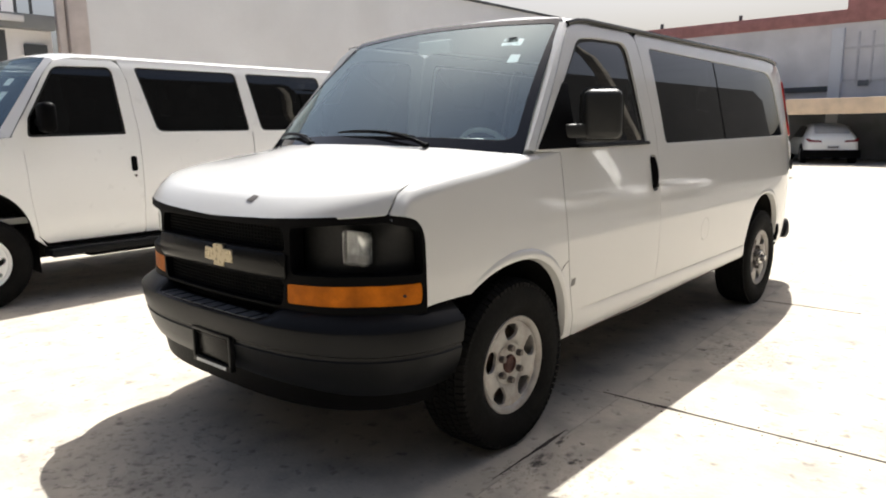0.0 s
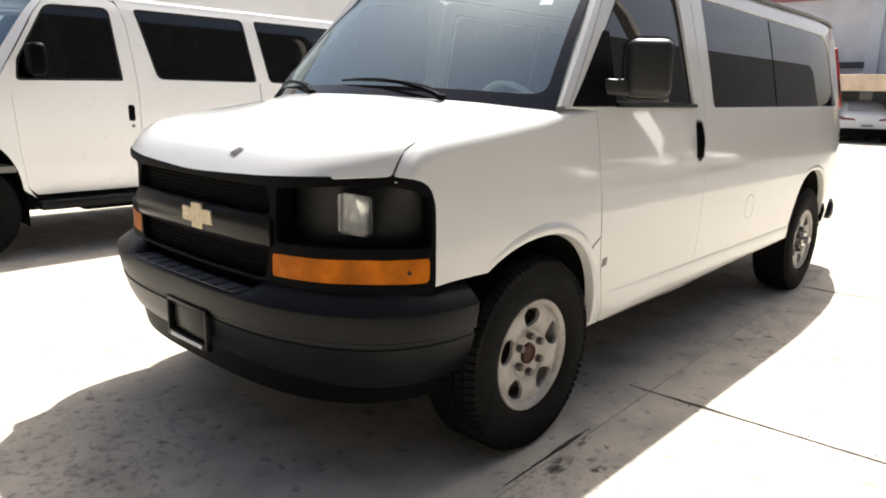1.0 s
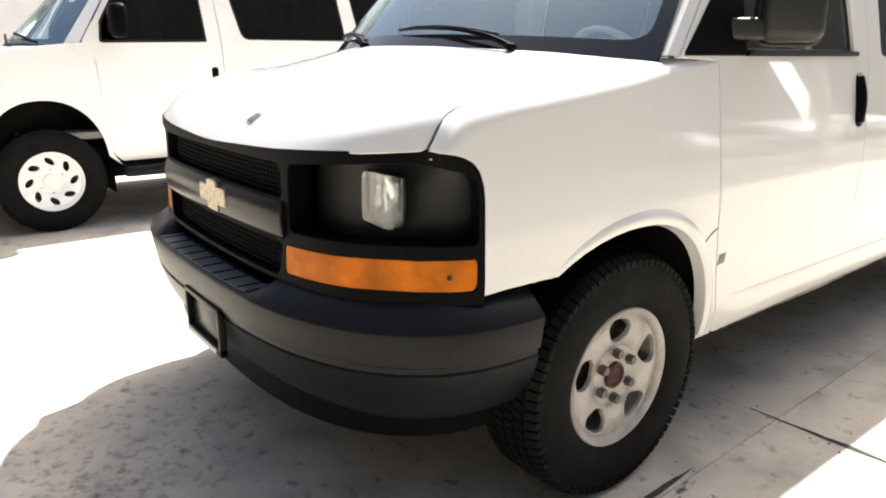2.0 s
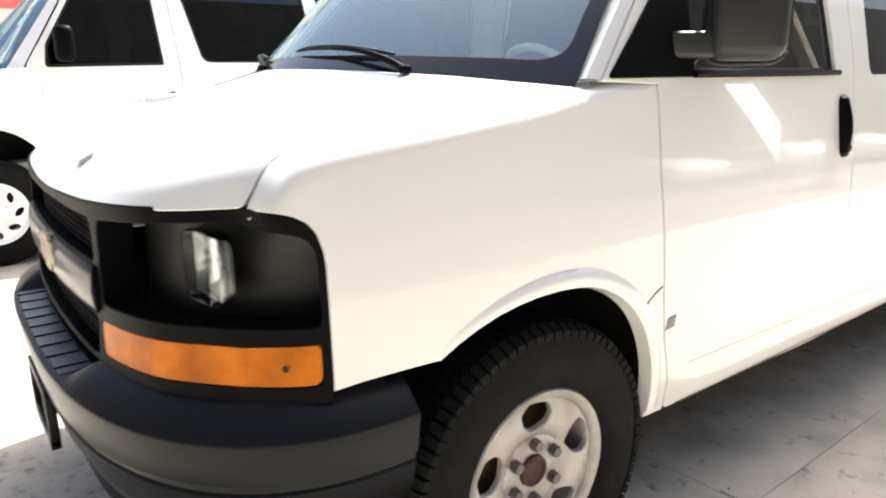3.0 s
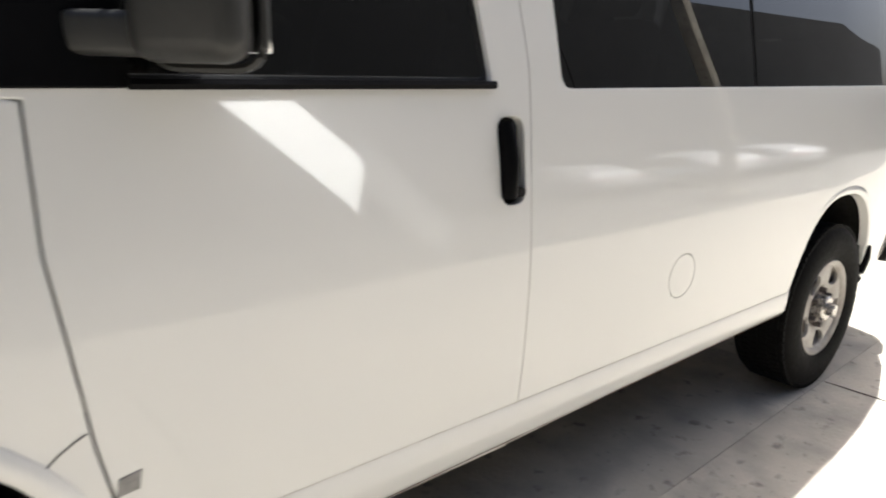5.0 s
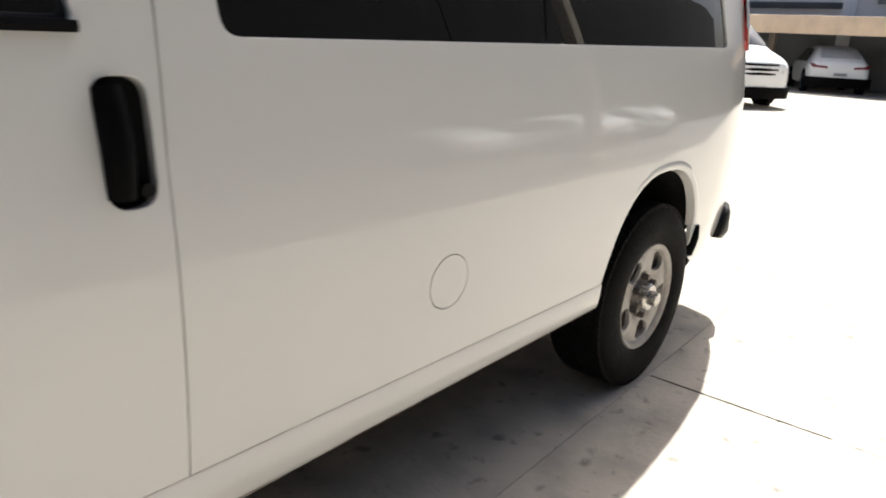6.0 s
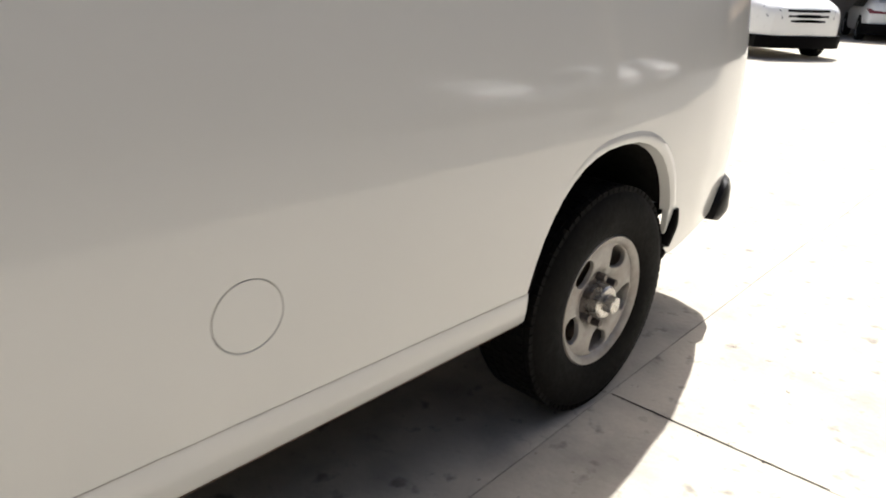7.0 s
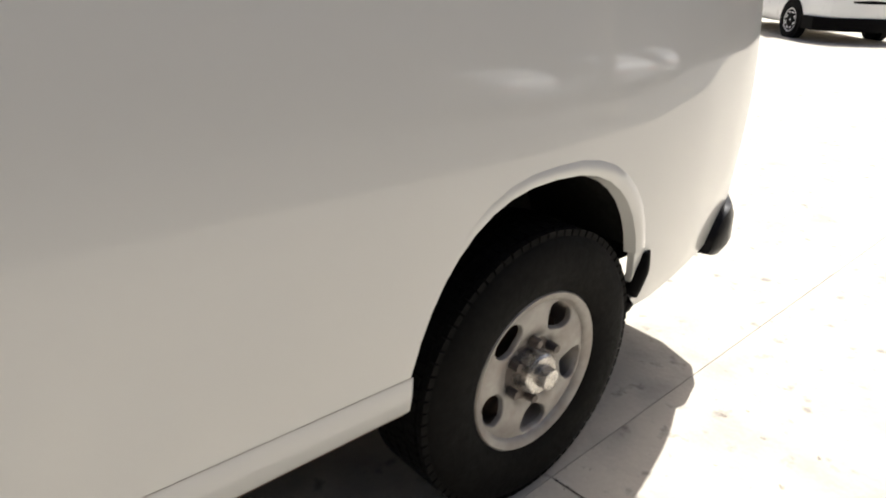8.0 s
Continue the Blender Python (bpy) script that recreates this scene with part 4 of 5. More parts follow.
        part("grille_back", panel("grille_back", nose, [(-0.50, z0 - (0.01 if z0 > 0.9 else 0.10)), (0.50, z0 - (0.01 if z0 > 0.9 else 0.10)), (0.50, z1 + 0.01), (-0.50, z1 + 0.01)], (), 0.09, 0.0, (0, -1, 0), -0.055), DARK, front)
    cross = [(-0.105, 0.888), (-0.098, 0.936), (-0.036, 0.936), (-0.034, 0.955), (0.036, 0.957), (0.038, 0.938), (0.102, 0.938), (0.107, 0.890), (0.040, 0.888), (0.037, 0.866), (-0.037, 0.866), (-0.034, 0.886)]
    part("emblem", panel("emblem", lambda x, z: (x + 0.060, -0.872, z), cross, (), 0.03, 0.02, (0, -1, 0)), GOLD, front, "gold-coloured plain cross-shaped emblem")
    for s in (1, -1):
        part("lamp_pocket", panel("lamp_pocket", nose, [(s * 0.480, 0.855), (s * 1.030, 0.862), (s * 1.020, 1.085), (s * 0.86, 1.125), (s * 0.480, 1.118)], (), 0.03, 0.0, (s * 0.3, -1, 0), -0.11), POCKET, front)
        hl = part("headlight", panel("headlight", lambda x, z: (x, -0.688 - 0.07 * (0.815 - abs(x)), z),
                                     rounded([(s * 0.672, 0.918), (s * 0.800, 0.918), (s * 0.797, 1.050), (s * 0.675, 1.052)], 0.022), (), 0.03, 0.045, (0, -1, 0), 0.004), CLEARGLASS, van, "square clear headlight")
        hl.visible_shadow = False
        bm = bmesh.new()
        ring = []
        for k in range(6):
            f = k / 5
            hw = 0.058 * math.cos(f * 1.25)
            ring.append([bm.verts.new((s * 0.736 + a * hw, -0.690 - 0.07 * (0.063 - s * a * hw) + 0.018 + 0.05 * math.sin(f * 1.25), 0.985 + b * hw * 1.06)) for a, b in ((-1, -1), (1, -1), (1, 1), (-1, 1))])
        for A, B in zip(ring, ring[1:]):
            for j in range(4):
                bm.faces.new((A[j], A[(j + 1) % 4], B[(j + 1) % 4], B[j]))
        bm.faces.new(ring[-1])
        part("lamp_bowl", bm, REFLECTOR, hl)
        am = part("turn_lamp", panel("turn_lamp", nose, rounded([(s * 0.490, 0.761), (s * 0.998, 0.773), (s * 0.998, 0.850), (s * 0.490, 0.835)], [0.012, 0.03, 0.02, 0.012]), (), 0.03, 0.03, (s * 0.3, -1, 0), -0.002), AMBER, van, "long amber turn lamp")
        if s > 0:
            bm = bmesh.new()
            bmesh.ops.create_icosphere(bm, subdivisions=1, radius=0.009, matrix=Matrix.Translation(nose(0.905, 0.806)) @ Matrix.Diagonal((1.2, 0.6, 0.8, 1)))
            part("dirt_speck", bm, FILLER, am, "dark fleck of dirt")

    # front bumper
    plan = []
    for i in range(97):
        a = math.pi * (1 - i / 96)
        c, sn = math.cos(a), math.sin(a)
        plan.append((1.002 * math.copysign(abs(c) ** (2 / 3.0), c), -0.36 - 0.585 * abs(sn) ** (2 / 2.6)))
    low = [(-0.012, 0.590), (-0.022, 0.584), (-0.022, 0.570), (-0.017, 0.564), (-0.034, 0.50), (-0.058, 0.445), (-0.095, 0.408), (-0.13, 0.412)]
    outer = [(-0.12, 0.742), (-0.090, 0.740), (-0.066, 0.730), (-0.003, 0.686), (0.0, 0.678)] + low
    middle = [(-0.12, 0.692), (-0.060, 0.692), (-0.016, 0.691), (-0.003, 0.686), (0.0, 0.678)] + low

    wrapped = [(-0.13, 0.752), (-0.085, 0.751), (-0.066, 0.743), (-0.003, 0.686), (0.0, 0.678)] + low

    def bumper_profile(x, y):
        a, b, k = (middle, outer, (abs(x) - 0.41) / 0.045) if abs(x) < 0.80 else (outer, wrapped, (abs(x) - 0.88) / 0.07)
        k = min(1.0, max(0.0, k))
        return [(p[0] + (q[0] - p[0]) * k, p[1] + (q[1] - p[1]) * k) for p, q in zip(a, b)]
    fb = part("front_bumper", sweep(plan, bumper_profile), BUMPER, van, "scuffed black plastic front bumper")
    part("air_dam", sweep([(x * 0.90, y * 0.93) for x, y in plan[3:-3]], [(-0.02, 0.45), (0.0, 0.44), (-0.02, 0.34), (-0.04, 0.34)]), BLACK, fb)
    bm = bmesh.new()
    for x, z, w, h in ((0.072, 0.586, 0.30, 0.016), (0.072, 0.449, 0.30, 0.026), (-0.070, 0.518, 0.016, 0.150), (0.214, 0.518, 0.016, 0.150)):
        box(bm, (x, -0.930, z), (w, 0.024, h), 0.004)
    holder = part("plate_holder", bm, HOLDER, van, "empty black plate holder frame")
    part("plate_back", boxed((0.072, -0.922, 0.518), (0.28, 0.010, 0.13), 0.002), GREYBAR, holder)
    bm = bmesh.new()
    rnd = random.Random(3)
    x = -0.09
    while x < 0.14:
        w = rnd.uniform(0.010, 0.022)
        box(bm, (x + w / 2 + 0.047, -0.9435, 0.449), (w, 0.003, 0.014))
        x += w + 0.006
    part("plate_print", bm, PAPER, holder, "row of pale illegible print")
    def lip_y(x):
        c = (abs(x) / 0.985) ** 1.5
        return -0.36 - 0.585 * (1 - c * c) ** (0.5 / 1.3)
    pad = part("step_pad", panel("step_pad", lambda x, t: (x, lip_y(x) + 0.014 + 0.076 * t, 0.6945), rounded([(-0.375, 0.06), (0.375, 0.06), (0.375, 1), (-0.375, 1)], 0.02), (), 0.06, 0.004, (0, 0, 1), 0, 0.001), STEPPAD, fb,
               "dusty ribbed step pad on the bumper, sky sheen put into its grey")
    for k in range(9):
        x = -0.34 + 0.085 * k
        part("step_rib", boxed((x, lip_y(x) + 0.052, 0.6955), (0.005, 0.074, 0.004), 0.001, 1), DARK, pad)

    # rear end
    def rear(x, z):
        return (x, 4.60 - 0.085 * (abs(x) / 0.82) ** 4 - 0.14 * max(0, z - 1.33) ** 1.6, z)
    part("rear_doors", panel("rear_doors", rear, rounded([(-0.82, 0.48), (0.82, 0.48), (0.83, 0.9), (0.80, 1.33), (0.70, 1.90), (-0.70, 1.90), (-0.80, 1.33), (-0.83, 0.9)], 0.04),
                             [rounded([(s * 0.06, 1.34), (s * 0.66, 1.34), (s * 0.59, 1.83), (s * 0.06, 1.83)], 0.04) for s in (1, -1)], 0.10, 0.02, (0, 1, 0)), PAINT, van)
    for s in (1, -1):
        g = part("rear_glass", panel("rear_glass", rear, rounded([(s * 0.05, 1.33), (s * 0.67, 1.33), (s * 0.60, 1.84), (s * 0.05, 1.84)], 0.04), (), 0.1, 0.004, (0, 1, 0), -0.008), TINT, van)
        g.visible_shadow = False
    plan = [(0.885, 4.365), (0.882, 4.375), (0.878, 4.392), (0.873, 4.412), (0.866, 4.44), (0.845, 4.50), (0.785, 4.59), (0.66, 4.64), (0.3, 4.66), (0, 4.665)]
    plan = plan + [(-x, y) for x, y in reversed(plan[:-1])]

    def rear_profile(x, y):
        k = min(1.0, max(0.0, (y - 4.365) / 0.085)) ** 0.65
        return [(-0.06, 0.470 + 0.102 * k), (-0.005, 0.470 + 0.104 * k), (0.006 + 0.022 * k, 0.465 + 0.100 * k), (0.010 + 0.030 * k, 0.455 + 0.075 * k),
                (0.010 + 0.034 * k, 0.436 + 0.004 * k), (0.002 + 0.018 * k, 0.418 - 0.022 * k), (-0.06, 0.416 - 0.026 * k)]
    part("rear_bumper", sweep(plan, rear_profile), HOLDER, van, "black rear bumper end")
    part("rear_floor", boxed((0, 4.02, 0.57), (1.78, 0.40, 0.06), 0.01), DARK, van)
    part("rear_floor", boxed((0, 4.36, 0.57), (1.62, 0.27, 0.06), 0.01), DARK, van)

    # cabin
    part("cabin_floor", boxed((0, 2.15, 0.66), (1.16, 4.5, 0.05)), DASH, van)
    part("cabin_floor", boxed((0, 1.70, 0.62), (1.80, 2.2, 0.05)), DASH, van)
    part("firewall", boxed((0, -0.15, 0.95), (1.16, 0.05, 0.65)), DARK, van)
    bm = bmesh.new()
    box(bm, (0, 0.20, 1.20), (1.66, 0.46, 0.26), 0.08, 3)
    box(bm, (0.40, 0.32, 1.33), (0.46, 0.26, 0.10), 0.04, 3)
    part("dashboard", bm, DASH, van)
    bm = bmesh.new()
    turn = Matrix.Rotation(radians(-58), 3, "X")
    tube(bm, [Vector((0.42, 0.56, 1.26)) + turn @ Vector((0.19 * math.cos(a), 0.19 * math.sin(a), 0)) for a in (2 * math.pi * k / 24 for k in range(24))], 0.014, 6, True)
    for a in (0.0, 2.2, 4.1):
        tube(bm, [Vector((0.42, 0.56, 1.26)), Vector((0.42, 0.56, 1.26)) + turn @ Vector((0.19 * math.cos(a), 0.19 * math.sin(a), 0))], 0.012, 5)
    part("steering_wheel", bm, DASH, van)
    part("headliner", panel("headliner", lambda x, y: (x, y, roof(x, y)[2] - 0.03), [(-0.7, 0.82), (0.7, 0.82), (0.66, 4.2), (-0.66, 4.2)], (), 0.25, 0.0, (0, 0, -1)), HEADLINER, van)
    bm = bmesh.new()
    box(bm, (0, 0.60, 1.88), (0.24, 0.03, 0.07), 0.012, 2)
    part("rear_view_mirror", bm, DASH, van)

    wheel(van, 0.868, 0.01, 0.386, 1, "front", rim_r=0.219)
    wheel(van, -0.868, 0.01, 0.386, -1, "front", rim_r=0.219)
    wheel(van, 0.868, 3.398, 0.376, 1, "rear", rim_r=0.216)
    wheel(van, -0.868, 3.398, 0.376, -1, "rear", rim_r=0.216)
    for x in (-0.42, 0.42):
        seat("van_seat", x, 1.05, 0.69, 0.52, "dark cloth front seat with headrest inside the van").parent = van
    for y in (2.0, 2.85, 3.7):
        seat("van_bench", 0.0, y, 0.69, 1.40 if y < 2.5 else 1.15, "dark cloth passenger bench inside the van").parent = van
    return van


# ---- the second white van beside it ----
PF = curve_of([0.45, 0.55, 0.80, 1.05, 1.25, 1.42, 1.7, 2.0, 2.10], [0.955, 0.975, 1.0, 1.005, 0.995, 0.975, 0.925, 0.865, 0.83])
WF = curve_of([-0.95, -0.7, -0.3, 0.3, 4.2, 4.6], [0.86, 0.92, 0.97, 1.0, 1.0, 0.97])


def build_second_van(x, y, turn):
    """Local frame: front axle at the origin, nose towards -y."""
    van = tagged(empty("cargo_van", x, y, 0, turn), "second white passenger van with tinted windows and black running board", "van", "parked vehicles")

    def at(yy, z):
        return PF(z) * WF(yy)
    part("underbody", boxed((0, 1.9, 0.55), (1.5, 5.0, 0.14), 0.02), DARK, van)
    for x in (-0.5, 0.5):
        part("frame_rail", boxed((x, 1.75, 0.40), (0.10, 4.6, 0.18), 0.01), DARK, van)
    part("fuel_tank", boxed((0.1, 1.7, 0.38), (0.9, 1.5, 0.24), 0.05, 3), DARK, van)
    fa, ra = arch_loop(-0.05, 0.43, 0.99, 0.45, lean=2.2), arch_loop(3.5, 0.43, 0.97, 0.45, lean=2.2)
    for s in (1, -1):
        out = (s, 0, 0)

        def surf(u, v, s=s):
            return (s * at(u, v), u, v)
        loop = [(-0.92, 0.62), (-0.45, 0.62)] + [p for p in fa if p[1] > 0.60 or p[0] > 0] + [(0.46, 0.47), (0.40, 0.56), (0.36, 0.9), (0.345, 1.28), (0.30, 1.40), (-0.10, 1.36), (-0.55, 1.27), (-0.92, 1.12)]
        loop = [p for p in loop if p[1] >= 0.465]
        part("fender", panel("fender", surf, loop, (), 0.07, 0.02, out), PAINT_B, van)
        door = rounded([(0.47, 0.50), (0.41, 0.56), (0.368, 0.9), (0.355, 1.28), (0.28, 1.41), (0.62, 1.96), (0.72, 2.06), (1.24, 2.075), (1.30, 1.9), (1.335, 1.4), (1.325, 0.50)], [0.02, 0.02, 0.02, 0.02, 0.02, 0.05, 0.05, 0.07, 0.05, 0.05, 0.03])
        win = rounded([(0.39, 1.395), (0.415, 1.56), (0.68, 2.005), (1.185, 2.02), (1.225, 1.41)], [0.04, 0.02, 0.07, 0.07, 0.02])
        d = part("front_door", panel("front_door", surf, door, (win,), 0.07, 0.02, out), PAINT_B, van)
        g = part("door_glass", panel("door_glass", surf, rounded([(0.37, 1.38), (0.395, 1.56), (0.67, 2.02), (1.20, 2.035), (1.24, 1.395)], 0.04), (), 0.09, 0.004, out, -0.014), TINT, d, "dark tinted side window")
        g.visible_shadow = False
        part("window_seal", panel("window_seal", surf, rounded([(0.38, 1.385), (0.405, 1.56), (0.675, 2.015), (1.195, 2.03), (1.235, 1.40)], 0.04),
                                  (rounded([(0.41, 1.415), (0.435, 1.56), (0.69, 1.988), (1.17, 2.0), (1.205, 1.43)], 0.04),), 0.07, 0.004, out, -0.008), SEAL, d)
        part("door_handle", panel("door_handle", surf, rounded([(1.235, 1.08), (1.235, 1.21), (1.285, 1.21), (1.285, 1.08)], 0.02), (), 0.03, 0.01, out, 0.004), BLACK, d, "black pull handle")
        bm = bmesh.new()
        bmesh.ops.create_cone(bm, cap_ends=True, segments=12, radius1=0.014, radius2=0.012, depth=0.01, matrix=Matrix.Translation((s * (at(1.26, 1.03) + 0.003), 1.265, 1.035)) @ Matrix.Rotation(radians(90), 4, "Y"))
        part("lock_cylinder", bm, NUT, d)
        mir = part("door_mirror", boxed((s * 1.08, 0.52, 1.56), (0.19, 0.12, 0.25), 0.045, 3), BLACK, van, "black door mirror")
        part("mirror_arm", boxed((s * 0.98, 0.50, 1.52), (0.14, 0.06, 0.07), 0.02), BLACK, mir)
        rear = [(1.337, 0.50), (1.347, 1.4), (1.312, 1.9), (1.25, 2.085), (4.5, 2.10), (4.66, 1.9), (4.70, 1.2), (4.68, 0.55), (3.95, 0.50)] + [p for p in reversed(ra) if p[1] > 0.50]
        wins = [rounded([(1.525, 1.43), (1.385, 2.03), (2.46, 2.03), (2.54, 1.43)], [0.07, 0.05, 0.06, 0.05]),
                rounded([(2.68, 1.43), (2.575, 2.03), (3.55, 2.03), (3.62, 1.43)], [0.06, 0.05, 0.06, 0.05]),
                rounded([(3.74, 1.43), (3.67, 2.03), (4.42, 2.03), (4.50, 1.43)], [0.05, 0.05, 0.06, 0.05])]
        pan = part("side_panel", panel("side_panel", surf, rear, wins, 0.08, 0.02, out), PAINT_B, van)
        for w in wins:
            c = Vector(np.mean(np.array(w), 0))
            g = part("side_glass", panel("side_glass", surf, [tuple(c + (Vector(p) - c) * 1.03) for p in w], (), 0.09, 0.004, out, -0.010), TINT, pan, "dark tinted side window")
            g.visible_shadow = False
            part("window_seal", panel("window_seal", surf, [tuple(c + (Vector(p) - c) * 1.015) for p in w], ([tuple(c + (Vector(p) - c) * 0.965) for p in w],), 0.08, 0.003, out, -0.005), SEAL, pan)
        for yy in (2.545,):
            bm = bmesh.new()
            tube(bm, [(s * (at(yy, z) + 0.001), yy + 0.02, z) for z in np.linspace(0.62, 1.42, 10)], 0.003, 4)
            part("door_seam", bm, SEAL, pan)
        for cy, half, top in ((-0.05, 0.45, 1.01), (3.5, 0.45, 0.99)):
            ring = [(cy - half, 0.24)] + [p for p in arch_loop(cy, half, top, 0.45, lean=2.2)] + [(cy + half, 0.24)]
            bm = strip([(s * (at(u, max(v, 0.5)) - 0.022), u, v) for u, v in ring], [(s * 0.60, u, v) for u, v in ring])
            bm.faces.new([bm.verts.new((s * 0.60, u, v)) for u, v in ring])
            part("wheel_liner", bm, LINER, van)
        board = part("running_board", boxed((s * 1.0, 1.75, 0.42), (0.20, 2.6, 0.075), 0.02, 3), BUMPER, van, "black running board under the doors")
        part("rocker", boxed((s * 0.90, 1.85, 0.50), (0.10, 2.5, 0.10), 0.02), DARK, van)
        lower = [(0.985, 0.26, 1.40), (0.945, 0.42, 1.66), (0.895, 0.585, 1.93), (0.855, 0.70, 2.06)]
        upper = [(0.93, 0.16, 1.39), (0.88, 0.35, 1.66), (0.82, 0.54, 1.93), (0.79, 0.66, 2.075)]
        bm = strip([(s * a, b, c) for a, b, c in lower], [(s * a, b, c) for a, b, c in upper])
        part("windshield_pillar", bm, PAINT_B, van)

    def roof(u, v):
        k = abs(u) / at(v, 2.09)
        return (u, v, 2.165 - 0.07 * k ** 3 - 0.07 * max(0, (1.0 - v) / 0.4) ** 2.2)
    right = [(at(v, 2.09), v) for v in np.linspace(0.66, 4.66, 20)]
    part("roof", panel("roof", roof, right + [(-a, b) for a, b in reversed(right)], (), 0.12, 0.02, (0, 0, 1)), PAINT_B, van)

    def screen(u, t):
        k = u / 0.93
        return (u * (1 - 0.15 * t), -0.10 + 0.26 * k * k + t * (0.70 - 0.20 * k * k), 1.40 - 0.01 * k * k + t * (0.69 - 0.01 * k * k))
    g = part("windshield", panel("windshield", screen, rounded([(-0.92, 0), (0.92, 0), (0.92, 1), (-0.92, 1)], 0.03), (), 0.1, 0.004, (0, -1, 1)), WINDSHIELD, van, "windshield reflecting the sky")
    g.visible_shadow = False
    part("windshield_border", panel("windshield_border", screen, rounded([(-0.93, -0.02), (0.93, -0.02), (0.93, 1.01), (-0.93, 1.01)], 0.03), (rounded([(-0.87, 0.05), (0.87, 0.05), (0.875, 0.96), (-0.875, 0.96)], 0.05),), 0.08, 0.003, (0, -1, 1), -0.006), SEAL, g)

    for u0, t0, w, h in ((0.52, 0.66, 0.12, 0.09), (0.60, 0.46, 0.10, 0.12)):
        part("paper_label", panel("paper_label", screen, [(u0, t0), (u0 + w, t0), (u0 + w, t0 + h), (u0, t0 + h)], (), 0.05, 0.0, (0, -1, 1), -0.010), PAPER, g, "white paper label inside the glass")

    def hood(u, t):
        yl = -0.96 + 0.22 * u * u
        return (u, yl + t * (0.12 + 0.26 * u * u - yl - 0.10), 1.06 + 0.33 * max(t, 0.0) ** 0.65 - 0.05 * u * u * t)
    part("hood", panel("hood", hood, rounded([(-0.87, 0), (0.87, 0), (0.90, 1), (-0.90, 1)], 0.03), (), 0.09, 0.02, (0, 0, 1)), PAINT_B, van)
    bm = bmesh.new()
    tube(bm, [(0.72, 0.02, 1.40), (0.25, -0.06, 1.47)], 0.010, 6)
    tube(bm, [(0.05, -0.10, 1.40), (-0.45, -0.04, 1.47)], 0.010, 6)
    part("wiper", bm, BLACK, van)
    front = part("grille", panel("grille", lambda u, z: (u, -0.955 + 0.22 * u * u, z), rounded([(-0.88, 0.62), (0.88, 0.62), (0.86, 1.06), (-0.86, 1.06)], 0.05), (), 0.12, 0.03, (0, -1, 0)), GREYBAR, van)
    for s in (1, -1):
        part("headlight", panel("headlight", lambda u, z: (u, -0.965 + 0.22 * u * u, z), rounded([(s * 0.60, 0.80), (s * 0.85, 0.80), (s * 0.85, 1.0), (s * 0.60, 1.0)], 0.03), (), 0.1, 0.03, (0, -1, 0), 0.006), CLEARLENS, van)
    plan = [(-1.0, -0.55), (-0.99, -0.85), (-0.85, -1.02), (-0.4, -1.10), (0, -1.12), (0.4, -1.10), (0.85, -1.02), (0.99, -0.85), (1.0, -0.55)]
    part("front_bumper", sweep(plan, [(-0.08, 0.66), (0, 0.64), (0.01, 0.52), (-0.02, 0.42), (-0.08, 0.42)]), CHROME, van)
    part("rear_doors", panel("rear_doors", lambda u, z: (u, 4.70 - 0.06 * (u / 0.9) ** 4, z), rounded([(-0.93, 0.55), (0.93, 0.55), (0.90, 1.5), (0.80, 2.08), (-0.80, 2.08), (-0.90, 1.5)], 0.05), (), 0.2, 0.02, (0, 1, 0)), PAINT_B, van)
    part("cabin_floor", boxed((0, 2.2, 0.70), (1.7, 4.8, 0.05)), DASH, van)
    part("dashboard", boxed((0, 0.34, 1.22), (1.7, 0.40, 0.28), 0.07, 3), DASH, van)
    part("bulkhead", boxed((0, 4.5, 1.35), (1.55, 0.05, 1.25)), HEADLINER, van)
    for yy, kind in ((-0.05, "cover"), (3.5, "cover")):
        wheel(van, 0.87, yy, 0.385, 1, kind)
        wheel(van, -0.87, yy, 0.385, -1, kind)
    for sx in (-0.43, 0.43):
        seat("van_seat", sx, 1.1, 0.75, 0.52, "dark front seat").parent = van
    for yy in (2.05, 3.0, 3.9):
        seat("van_bench", 0.0, yy, 0.75, 1.40, "dark bench seat").parent = van
    return van


